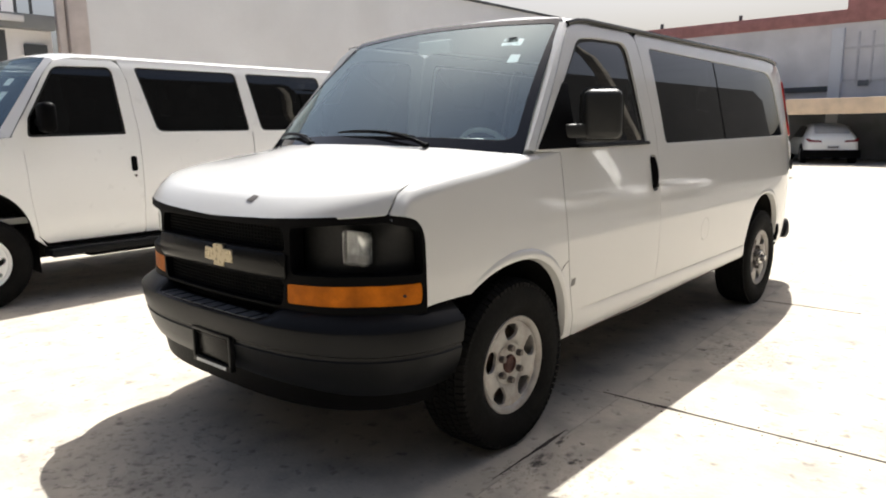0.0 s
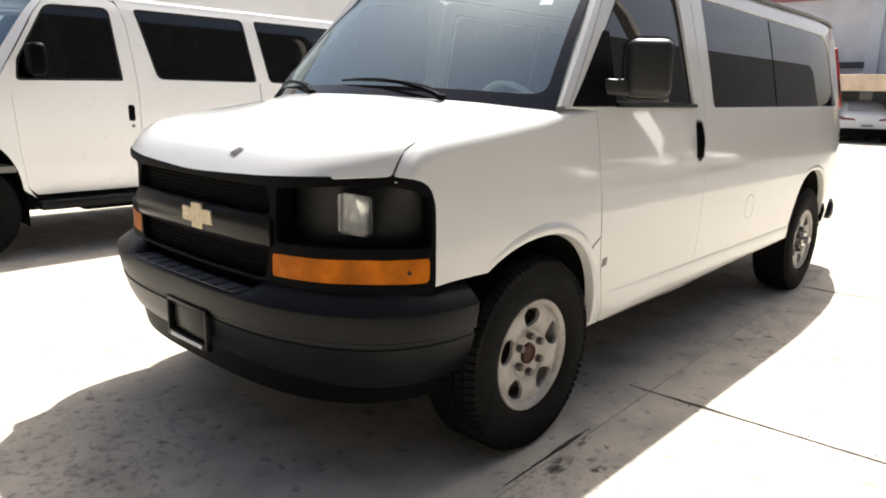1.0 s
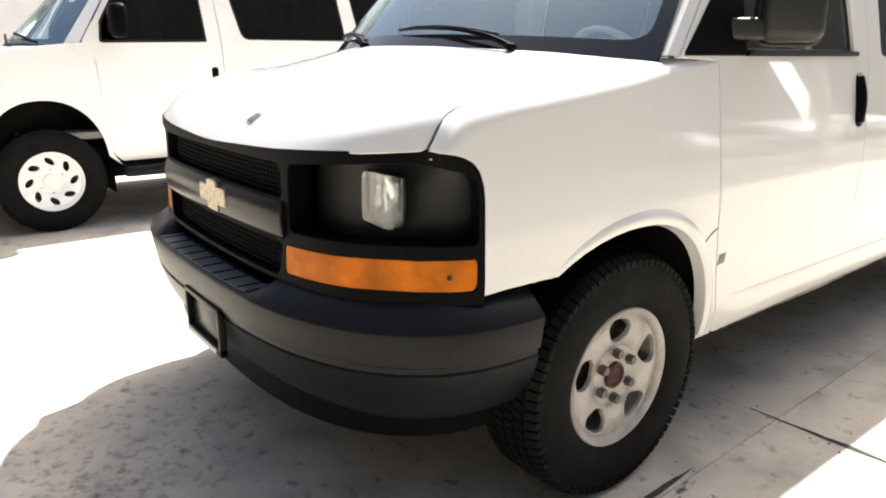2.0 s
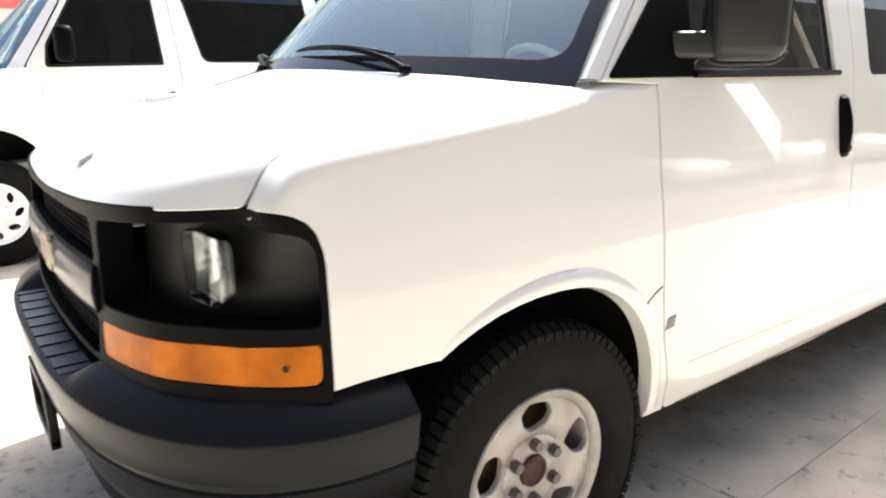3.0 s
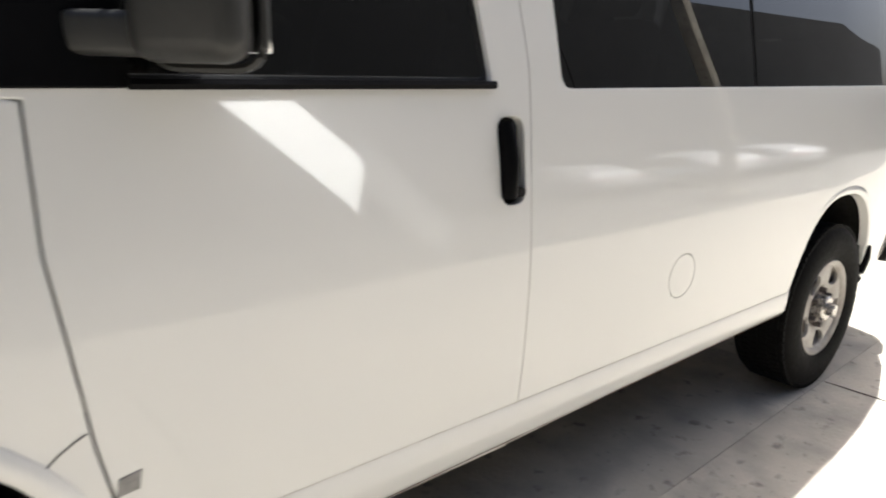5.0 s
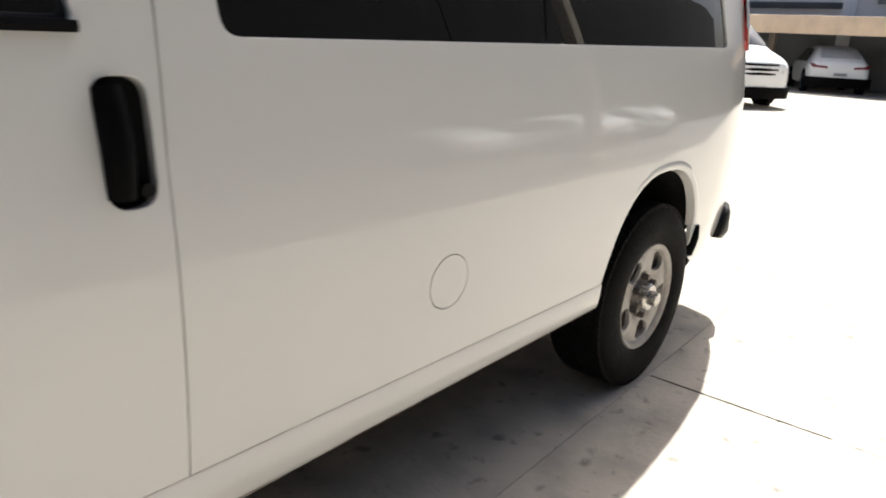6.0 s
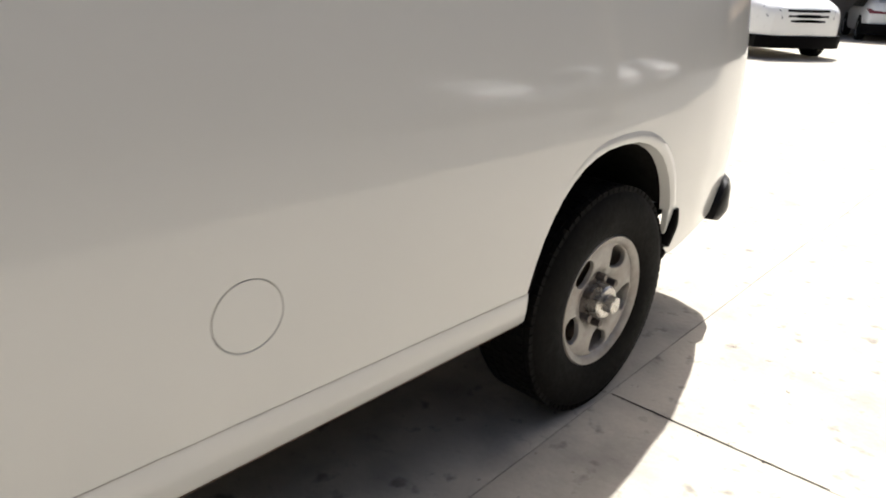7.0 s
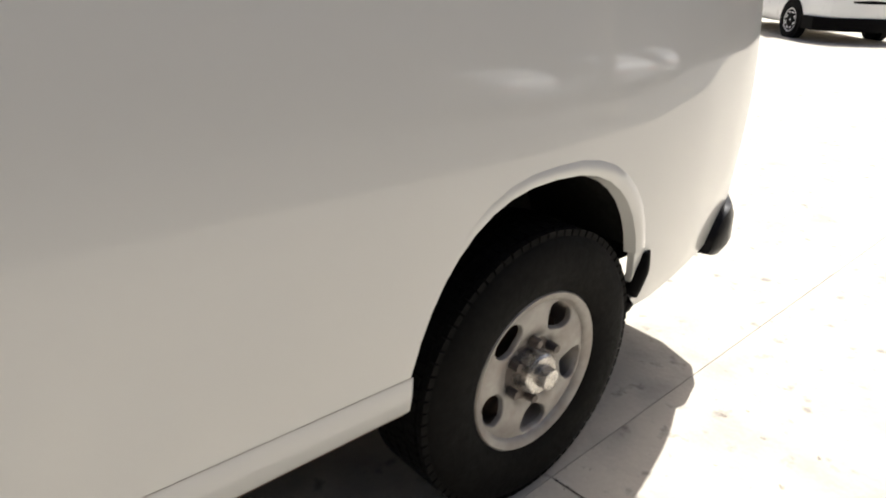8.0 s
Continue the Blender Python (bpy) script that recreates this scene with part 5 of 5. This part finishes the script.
# ---- lofted smaller vehicles far off ----
def loft_car(thing, sections, wheels, radius, wheel_x, paint):
    """sections: (y, half width, sill z, belt z, roof z, roof half width). Body skin as a smooth tunnel of rings."""
    bm = bmesh.new()
    rings = []
    for y, hw, z0, zb, zr, rw in sections:
        pts = [(0.0, z0), (hw * 0.86, z0), (hw * 0.97, z0 + 0.06), (hw, z0 + 0.35 * (zb - z0)), (hw * 0.995, z0 + 0.7 * (zb - z0)), (hw * 0.965, zb),
               (rw + (hw * 0.965 - rw) * 0.45, zb + 0.55 * (zr - zb)), (rw, zr - 0.14 * (zr - zb)), (rw * 0.86, zr - 0.02 * (zr - zb)), (rw * 0.5, zr), (0.0, zr + 0.012)]
        ring = [bm.verts.new((a, y, b)) for a, b in pts] + [bm.verts.new((-a, y, b)) for a, b in reversed(pts[1:-1])]
        rings.append(ring)
    for A, B in zip(rings, rings[1:]):
        n = len(A)
        for j in range(n):
            bm.faces.new((A[j], B[j], B[(j + 1) % n], A[(j + 1) % n]))
    bm.faces.new(rings[0])
    bm.faces.new(rings[-1][::-1])
    body = part("body", bm, paint, thing)
    mod = body.modifiers.new("soft", "SUBSURF")
    mod.levels = mod.render_levels = 2
    for y, side in wheels:
        wheel(thing, side * wheel_x, y, radius, side, "cover", 0.20, radius - 0.115)
        # dark disc on the closed body, coloured as the shade of an open arch
        bm = bmesh.new()
        bmesh.ops.create_cone(bm, cap_ends=True, segments=36, radius1=radius + 0.065, radius2=radius + 0.065, depth=0.16,
                              matrix=Matrix.Translation((side * (wheel_x + 0.004), y, radius + 0.02)) @ Matrix.Rotation(radians(90), 4, "Y"))
        part("wheel_arch", bm, DARK, thing)
    return body


def patch(name, thing, quad, mat, lift_dir, label="", n=8, bulge=0.0):
    """A slightly bulged pane between four corners, with thickness."""
    a, b, c, d = (Vector(p) for p in quad)
    me = panel(name, lambda u, v: tuple(a.lerp(b, u).lerp(d.lerp(c, u), v) + Vector(lift_dir) * bulge * math.sin(math.pi * u) * math.sin(math.pi * v)),
               rounded([(0, 0), (1, 0), (1, 1), (0, 1)], 0.08), (), 0.2, 0.01, lift_dir)
    return part(name, me, mat, thing, label)


def build_minivan(x, y, turn):
    van = tagged(empty("minivan", x, y, 0, turn), "white minivan with a dark slatted grille parked in the yard", "van", "parked vehicles")
    sec = [(-1.06, 0.50, 0.36, 0.78, 0.88, 0.36), (-1.00, 0.76, 0.27, 0.90, 1.02, 0.56), (-0.78, 0.90, 0.24, 1.00, 1.13, 0.70), (-0.35, 0.955, 0.24, 1.05, 1.23, 0.78),
           (-0.10, 0.96, 0.24, 1.06, 1.31, 0.80), (0.30, 0.96, 0.24, 1.05, 1.55, 0.76), (0.75, 0.96, 0.24, 1.06, 1.84, 0.74), (1.3, 0.96, 0.24, 1.07, 1.92, 0.76),
           (2.5, 0.96, 0.24, 1.08, 1.93, 0.77), (3.6, 0.96, 0.26, 1.08, 1.91, 0.76), (4.0, 0.93, 0.32, 1.08, 1.85, 0.73), (4.1, 0.86, 0.42, 1.06, 1.76, 0.68)]
    loft_car(van, sec, [(0, 1), (0, -1), (3.2, 1), (3.2, -1)], 0.34, 0.885, PAINT_B)
    part("lower_bumper", sweep([(-0.95, -0.45), (-0.93, -0.80), (-0.72, -1.0), (0, -1.08), (0.72, -1.0), (0.93, -0.80), (0.95, -0.45)], [(-0.1, 0.47), (0.03, 0.47), (0.036, 0.38), (0.02, 0.22), (-0.1, 0.22)]), BLACK, van, "black lower bumper")
    for z, w, y0 in ((0.945, 0.46, -1.030), (0.850, 0.44, -1.050), (0.762, 0.38, -1.056)):
        plan = [(-w, y0 + 0.012), (-0.5 * w, y0 + 0.003), (0, y0), (0.5 * w, y0 + 0.003), (w, y0 + 0.012)]
        part("grille_slat", sweep(plan, [(-0.10, z - 0.034), (0.004, z - 0.034), (0.008, z), (-0.004, z + 0.034), (-0.10, z + 0.034)]), BLACK, van)
    for s in (1, -1):
        patch("headlight", van, [(s * 0.56, -1.042, 0.80), (s * 0.82, -0.885, 0.84), (s * 0.83, -0.700, 1.04), (s * 0.61, -0.985, 0.97)], DIMLENS, (s * 0.6, -1, 0.3), "clear headlight", 8, 0.03)
        patch("side_window", van, [(s * 0.945, 0.42, 1.10), (s * 0.945, 1.35, 1.10), (s * 0.83, 1.35, 1.72), (s * 0.835, 0.88, 1.68)], TINT, (s, 0, 0.2), "dark tinted side window", 8, 0.012)
        patch("side_window", van, [(s * 0.948, 1.45, 1.10), (s * 0.948, 2.55, 1.10), (s * 0.835, 2.55, 1.74), (s * 0.83, 1.45, 1.73)], TINT, (s, 0, 0.2), "dark tinted side window", 8, 0.012)
        patch("side_window", van, [(s * 0.948, 2.65, 1.10), (s * 0.938, 3.75, 1.10), (s * 0.83, 3.62, 1.73), (s * 0.835, 2.65, 1.74)], TINT, (s, 0, 0.2), "dark tinted side window", 8, 0.012)
        part("door_mirror", boxed((s * 1.05, 0.52, 1.16), (0.17, 0.10, 0.20), 0.035, 3), PAINT_B, van)
    patch("windshield", van, [(-0.74, -0.04, 1.36), (0.74, -0.04, 1.36), (0.66, 0.70, 1.87), (-0.66, 0.70, 1.87)], CARGLASS, (0, -1, 0.8), "dark windshield", 8, 0.09)
    return van


def build_hatchback(x, y, turn, label):
    """Local frame: rear bumper at the origin, tail towards -y."""
    car = tagged(empty("hatchback_car", x, y, 0, turn), label, "car", "parked vehicles")
    sec = [(0.02, 0.70, 0.32, 0.66, 0.80, 0.55), (0.08, 0.82, 0.27, 0.80, 0.98, 0.66), (0.30, 0.885, 0.23, 0.90, 1.10, 0.66), (0.65, 0.90, 0.22, 0.93, 1.30, 0.60), (1.05, 0.905, 0.21, 0.94, 1.44, 0.58), (1.7, 0.91, 0.21, 0.93, 1.48, 0.58),
           (2.3, 0.91, 0.21, 0.92, 1.44, 0.58), (2.8, 0.905, 0.21, 0.92, 1.20, 0.62), (3.15, 0.90, 0.21, 0.90, 1.00, 0.70), (3.7, 0.88, 0.22, 0.82, 0.90, 0.66), (4.1, 0.80, 0.25, 0.70, 0.78, 0.56), (4.25, 0.66, 0.32, 0.60, 0.66, 0.45)]
    loft_car(car, sec, [(0.85, 1), (0.85, -1), (3.45, 1), (3.45, -1)], 0.32, 0.825, PAINT_B)
    part("lower_bumper", sweep([(0.88, 0.45), (0.84, 0.12), (0.66, 0.0), (0, -0.05), (-0.66, 0.0), (-0.84, 0.12), (-0.88, 0.45)], [(-0.1, 0.50), (0.012, 0.50), (0.014, 0.34), (-0.03, 0.20), (-0.1, 0.20)]), BLACK, car, "black lower bumper")
    # opaque pale colour stands in for sky reflected in the glass
    patch("rear_window", car, [(-0.58, 0.26, 1.09), (0.58, 0.26, 1.09), (0.50, 0.86, 1.405), (-0.50, 0.86, 1.405)], CLEARLENS, (0, -0.5, 1), "rear window painted pale for the sky's reflection", 8, 0.03)
    for s in (1, -1):
        patch("tail_lamp", car, [(s * 0.36, 0.005, 0.78), (s * 0.80, 0.055, 0.80), (s * 0.88, 0.22, 0.92), (s * 0.42, 0.075, 0.89)], DARKRED, (s * 0.3, -1, 0.2), "dark red tail lamp", 8, 0.03)
        patch("side_window", car, [(s * 0.895, 0.75, 0.96), (s * 0.90, 1.65, 0.95), (s * 0.70, 1.65, 1.36), (s * 0.70, 1.0, 1.34)], TINT, (s, 0, 0.3), "dark side window", 8, 0.01)
        patch("side_window", car, [(s * 0.90, 1.72, 0.95), (s * 0.895, 2.75, 0.95), (s * 0.72, 2.30, 1.34), (s * 0.70, 1.72, 1.37)], TINT, (s, 0, 0.3), "dark side window", 8, 0.01)
    bm = bmesh.new()
    for k in range(5):
        box(bm, (-0.14 + 0.07 * k, -0.055, 0.60), (0.045, 0.004, 0.06))
    part("plate_print", bm, GREYBAR, car)
    part("number_plate", boxed((0, -0.045, 0.60), (0.42, 0.012, 0.12), 0.004), PAPER, car)
    return car


# ---- the yard ----
X0, X1, Y0, Y1 = -14.0, 12.0, -10.0, 30.0
bm = bmesh.new()
vs = [bm.verts.new(p) for p in ((-400, -400, -0.16), (400, -400, -0.16), (400, 400, -0.16), (-400, 400, -0.16))]
bm.faces.new(vs)
tagged(part("ground", bm, GROUNDMAT), "bare pale ground around the yard", "ground", "", "structure")
floor_ob = part("concrete_yard", boxed(((X0 + X1) / 2, (Y0 + Y1) / 2, -0.082), (X1 - X0, Y1 - Y0, 0.14)), JOINT)
tagged(floor_ob, "dirt-filled base of the sunlit concrete yard", "yard floor", "", "structure")

# far wall, with the roofed bays in front of it
far = part("wall_north", boxed((-6.0, 30.15, 2.7), (18, 0.3, 5.4)), WALLWHITE)
tagged(far, "weathered white wall with grey stains and red coping", "wall", "", "structure")
part("coping", boxed((-9.6, 30.12, 5.66), (10.8, 0.42, 0.52), 0.02), REDWALL, far, "faded red painted coping")
part("coping", boxed((-0.6, 30.12, 5.90), (7.2, 0.50, 1.00), 0.02), REDWALL, far, "faded red painted coping")
part("pilaster", boxed((-4.45, 29.92, 2.6), (0.45, 0.25, 5.2), 0.02), WALLGREY, far)
for x in (-12.0, -8.4):
    part("roof_post", boxed((x, 30.1, 6.02), (0.12, 0.12, 0.25), 0.01), GREYDARK, far)
part("ledge", boxed((-9.6, 29.93, 2.84), (10.3, 0.16, 0.22), 0.02), GREYDARK, far, "dark stained ledge")
for z in (4.42, 3.16):
    part("wall_trim", boxed((-1.9, 29.98, z), (4.6, 0.06, 0.09), 0.01), STAINTRIM, far)
for x in (-3.72, -3.22, -2.55):
    part("wall_trim", boxed((x, 29.98, 4.02), (0.08, 0.06, 2.0), 0.01), STAINTRIM, far)
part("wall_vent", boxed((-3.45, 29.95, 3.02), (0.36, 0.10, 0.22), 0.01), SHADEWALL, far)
canopy = tagged(empty("canopy", 0, 0), "low roof with a tan painted fascia over the parking bays", "canopy", "", "structure")
part("fascia", boxed((-5.5, 26.1, 2.06), (17, 0.25, 0.56), 0.02), TANBAND, canopy, "sun-faded tan fascia")
part("canopy_roof", boxed((-5.5, 28.1, 2.24), (17, 3.9, 0.08), 0.01), GREYDARK, canopy)
# dark sheet before the white wall, the bays' shade put into its grey
part("back_wall", boxed((-5.5, 29.9, 1.05), (17, 0.16, 2.1)), SHADEWALL, canopy, "back wall with the canopy's shade in its dark grey")
for x in (-13.2, -6.4, -5.7, 2.8):
    part("canopy_post", boxed((x, 26.1, 0.89), (0.20, 0.20, 1.78), 0.02), POSTPAINT, canopy)
# long pale wall behind the second van
side = part("wall_west", boxed((-14.15, 19.6, 3.0), (0.3, 30.4, 6.0)), WALLGREY)
tagged(side, "tall smooth pale grey wall", "wall", "", "structure")
part("coping", boxed((-14.12, 19.6, 6.03), (0.42, 30.4, 0.08), 0.01), GREYDARK, side)
part("corner_column", boxed((-14.05, 4.28, 3.0), (0.5, 0.42, 6.0), 0.02), COLUMN, side, "beige painted corner column")
part("downpipe", boxed((-13.95, 3.955, 3.0), (0.16, 0.18, 6.0), 0.03, 3), COLUMN, side, "beige painted downpipe")
# house at the end of the pale wall
house = tagged(empty("neighbour_house", -15.0, -3.0, 0), "white house with a dark balcony rail and doorway", "house", "", "structure")
part("wall", boxed((0, 0.065, 1.9), (1.6, 13.53, 3.8)), WALLWHITE, house)
part("wall", boxed((-1.2, 0, 5.0), (1.0, 13.4, 2.4)), WALLGREY, house, "pale upper storey")
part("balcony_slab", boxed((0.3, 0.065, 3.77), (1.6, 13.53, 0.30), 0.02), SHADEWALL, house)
for k in range(44):
    part("baluster", boxed((1.0, -6.5 + 0.3 * k, 4.27), (0.05, 0.05, 0.72)), GREYDARK, house)
part("handrail", boxed((1.0, 0, 4.66), (0.08, 13.5, 0.07), 0.01), GREYDARK, house)
for y in (5.40, -5.0):
    part("doorway", boxed((0.79, y, 1.79), (0.06, 1.04, 3.58), 0.01), GREYDARK, house)
part("meter_box", boxed((0.84, 6.47, 3.20), (0.12, 0.44, 0.24), 0.01), GREYDARK, house, "dark grey metal box on the wall")
part("red_panel", boxed((0.81, 4.1, 2.9), (0.08, 1.5, 0.65), 0.01), SIGNRED, house, "faded red painted panel")
part("sign_board", boxed((1.13, 5.55, 3.80), (0.06, 1.3, 0.13), 0.01), STAINTRIM, house, "pale strip on the balcony edge")
# closing walls out of sight; south and southeast ones made tall to block skylight
tagged(part("wall_northeast", boxed((7.5, 30.15, 1.7), (9.0, 0.3, 3.4)), EASTWALL), "low grey-brown yard wall", "wall", "", "structure")
tagged(part("wall_east", boxed((12.15, 35.5, 4.55), (0.3, 39.5, 9.1)), EASTWALL), "plain grey-brown wall out of view", "wall", "", "structure")
tagged(part("wall_southeast", boxed((12.15, 2.7, 5.5), (0.3, 26.0, 11.0)), EASTWALL), "tall plain grey-brown wall added out of view against skylight", "wall", "", "structure")
tagged(part("wall_south", boxed((-0.5, -10.15, 4.5), (27, 0.3, 9.0)), EASTWALL), "plain grey-brown wall out of view", "wall", "", "structure")

# pale square lamp post across the yard
post = tagged(empty("lamp_post", 4.6, 9.1), "tall pale concrete lamp post standing in the yard", "lamp post")
part("shaft", boxed((0, 0, 3.1), (0.19, 0.19, 6.2), 0.02), CONCRETE, post)
part("plinth", boxed((0, 0, 0.12), (0.42, 0.42, 0.24), 0.02), CONCRETE, post)
part("arm", boxed((0, 0.45, 6.1), (0.07, 0.9, 0.07), 0.01), GREYDARK, post)
part("lamp_head", boxed((0, 1.0, 6.08), (0.22, 0.46, 0.12), 0.03), GREYDARK, post)

build_white_van()
build_second_van(-4.72, -0.70, 0)
build_minivan(-4.0, 18.1, 52)
build_hatchback(-3.45, 25.9, 24, "white hatchback car parked in the shade of the canopy")
for x, y, turn in ((7.6, 10.9, -90), (6.6, 13.6, -84), (6.7, 17.0, -92)):
    build_hatchback(x, y, turn, "white hatchback car parked across the yard beside the east wall")


# ---- concrete slabs, last ----
SX_, SY_, GAP = 2.9, 2.64, 0.002
slab_meshes = []
for k in range(4):
    rnd = random.Random(k)
    bm = bmesh.new()
    bmesh.ops.create_cube(bm, size=1.0, matrix=Matrix.Translation((0, 0, -0.04)) @ Matrix.Diagonal((SX_ - GAP, SY_ - GAP, 0.08, 1)))
    bmesh.ops.bevel(bm, geom=[e for e in bm.edges if all(v.co.z > -0.01 for v in e.verts)], offset=0.0016, segments=2, profile=0.5, affect="EDGES")
    me = bpy.data.meshes.new("slab")
    bm.to_mesh(me)
    bm.free()
    me.materials.append(CONCRETE)
    slab_meshes.append(me)
n = 0
GRID = pose(1.075, 0.85, 0, 0, 0, 1.9)
lane = part("asphalt_lane", boxed((SX_ + 4.6, 9.2, -0.045), (9.2 - GAP, 42.0, 0.08), 0.004), ASPHALT, floor_ob, "worn dark grey asphalt lane beside the slabs")
lane.matrix_basis = GRID
for i in range(-6, 1):
    for j in range(-5, 13):
        at = GRID @ Vector(((i + 0.5) * SX_, (j + 0.5) * SY_, 0.0))
        if X0 - 1.4 < at.x < X1 + 1.4 and Y0 - 1.3 < at.y < Y1 + 1.3:
            s = new("slab", slab_meshes[n % 4])
            s.parent = floor_ob
            s.matrix_basis = pose(at.x, at.y, 0.0, 0, 0, 1.9)
            n += 1

# crumbled joint filler near the van
def crumbs(name, length, width, seed, label, stuff=None, swell=None):
    """A ragged, slightly raised bead of dirt along x, with crumbs beside it."""
    rnd = random.Random(seed)
    bm = bmesh.new()
    k = int(length / 0.02)
    top, low = [], []
    for q in range(k + 1):
        x = length * q / k
        fade = min(1, 6 * q / k, 6 * (1 - q / k))
        if swell is not None:
            fade *= 0.50 + 0.80 * math.exp(-((x - swell) / 0.16) ** 2) + 0.35 * max(0.0, noise.noise(Vector((x * 11, seed, 4))))
        w0 = width * fade * (0.45 + 0.7 * abs(noise.noise(Vector((x * 7, seed, 0)))) + 0.15 * rnd.random())
        w1 = width * fade * (0.45 + 0.7 * abs(noise.noise(Vector((x * 6, seed + 9, 0)))) + 0.15 * rnd.random())
        top.append((bm.verts.new((x, w0, 0.0008)), bm.verts.new((x, 0.2 * (w0 - w1), 0.003 + 0.002 * rnd.random())), bm.verts.new((x, -w1, 0.0008))))
    for A, B in zip(top, top[1:]):
        bm.faces.new((A[0], B[0], B[1], A[1]))
        bm.faces.new((A[1], B[1], B[2], A[2]))
    for q in range(int(length * 16 + 900 * length * width)):
        r = rnd.uniform(0.0015, 0.0045)
        bmesh.ops.create_icosphere(bm, subdivisions=1, radius=r, matrix=Matrix.Translation((rnd.uniform(0, length), rnd.gauss(0, width * 2.2), r * 0.5)) @ Matrix.Diagonal((1.3, 1, 0.6, 1)))
    ob = part(name, bm, stuff or FILLER, floor_ob, label)
    ob["kind"] = "stuff"
    return ob


crumbs("joint_filler", 2.6, 0.022, 1, "dark crumbling joint filler", None, 0.29).matrix_basis = pose(0.97, 0.853, 0, 0, 0, 1.9)
crumbs("joint_filler", 0.62, 0.013, 20, "dark crumbling joint filler", None, 0.45).matrix_basis = pose(1.09, -0.30, 0, 0, 0, 91.9)
crumbs("joint_filler", 0.7, 0.004, 3, "dark crumbling joint filler").matrix_basis = pose(1.00, 3.49, 0, 0, 0, 1.9)


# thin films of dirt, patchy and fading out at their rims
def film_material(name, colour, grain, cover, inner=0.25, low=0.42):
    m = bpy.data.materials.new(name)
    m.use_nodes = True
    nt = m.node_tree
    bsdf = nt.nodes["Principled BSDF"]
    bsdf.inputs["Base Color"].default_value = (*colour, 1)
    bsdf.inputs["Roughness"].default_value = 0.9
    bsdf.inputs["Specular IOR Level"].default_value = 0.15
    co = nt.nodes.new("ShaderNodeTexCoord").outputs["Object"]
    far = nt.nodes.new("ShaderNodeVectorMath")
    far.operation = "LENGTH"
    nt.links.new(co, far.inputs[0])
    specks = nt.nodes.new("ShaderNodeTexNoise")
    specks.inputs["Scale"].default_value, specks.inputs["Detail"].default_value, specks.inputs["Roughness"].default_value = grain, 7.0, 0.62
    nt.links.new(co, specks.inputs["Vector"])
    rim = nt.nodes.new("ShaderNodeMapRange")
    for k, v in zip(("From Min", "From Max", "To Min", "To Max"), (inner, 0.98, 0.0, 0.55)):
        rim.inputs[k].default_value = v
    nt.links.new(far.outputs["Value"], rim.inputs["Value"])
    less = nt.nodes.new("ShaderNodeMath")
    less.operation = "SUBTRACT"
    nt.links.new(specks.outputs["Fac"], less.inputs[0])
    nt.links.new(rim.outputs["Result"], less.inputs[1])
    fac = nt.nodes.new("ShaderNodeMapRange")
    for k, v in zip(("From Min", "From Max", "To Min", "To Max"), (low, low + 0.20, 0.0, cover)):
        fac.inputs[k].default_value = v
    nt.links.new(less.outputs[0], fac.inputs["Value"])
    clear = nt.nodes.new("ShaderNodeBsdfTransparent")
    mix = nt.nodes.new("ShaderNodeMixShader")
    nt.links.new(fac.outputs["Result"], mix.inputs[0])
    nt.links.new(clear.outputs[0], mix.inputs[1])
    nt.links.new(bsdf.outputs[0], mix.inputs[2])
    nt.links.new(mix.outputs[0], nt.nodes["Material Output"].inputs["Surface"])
    return m


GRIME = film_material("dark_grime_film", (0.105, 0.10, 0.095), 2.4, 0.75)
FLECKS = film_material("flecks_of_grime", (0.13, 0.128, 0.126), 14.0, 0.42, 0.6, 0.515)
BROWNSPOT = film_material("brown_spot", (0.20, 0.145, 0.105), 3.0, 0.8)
for n, (stuff, x, y, rx, ry, turn) in enumerate((
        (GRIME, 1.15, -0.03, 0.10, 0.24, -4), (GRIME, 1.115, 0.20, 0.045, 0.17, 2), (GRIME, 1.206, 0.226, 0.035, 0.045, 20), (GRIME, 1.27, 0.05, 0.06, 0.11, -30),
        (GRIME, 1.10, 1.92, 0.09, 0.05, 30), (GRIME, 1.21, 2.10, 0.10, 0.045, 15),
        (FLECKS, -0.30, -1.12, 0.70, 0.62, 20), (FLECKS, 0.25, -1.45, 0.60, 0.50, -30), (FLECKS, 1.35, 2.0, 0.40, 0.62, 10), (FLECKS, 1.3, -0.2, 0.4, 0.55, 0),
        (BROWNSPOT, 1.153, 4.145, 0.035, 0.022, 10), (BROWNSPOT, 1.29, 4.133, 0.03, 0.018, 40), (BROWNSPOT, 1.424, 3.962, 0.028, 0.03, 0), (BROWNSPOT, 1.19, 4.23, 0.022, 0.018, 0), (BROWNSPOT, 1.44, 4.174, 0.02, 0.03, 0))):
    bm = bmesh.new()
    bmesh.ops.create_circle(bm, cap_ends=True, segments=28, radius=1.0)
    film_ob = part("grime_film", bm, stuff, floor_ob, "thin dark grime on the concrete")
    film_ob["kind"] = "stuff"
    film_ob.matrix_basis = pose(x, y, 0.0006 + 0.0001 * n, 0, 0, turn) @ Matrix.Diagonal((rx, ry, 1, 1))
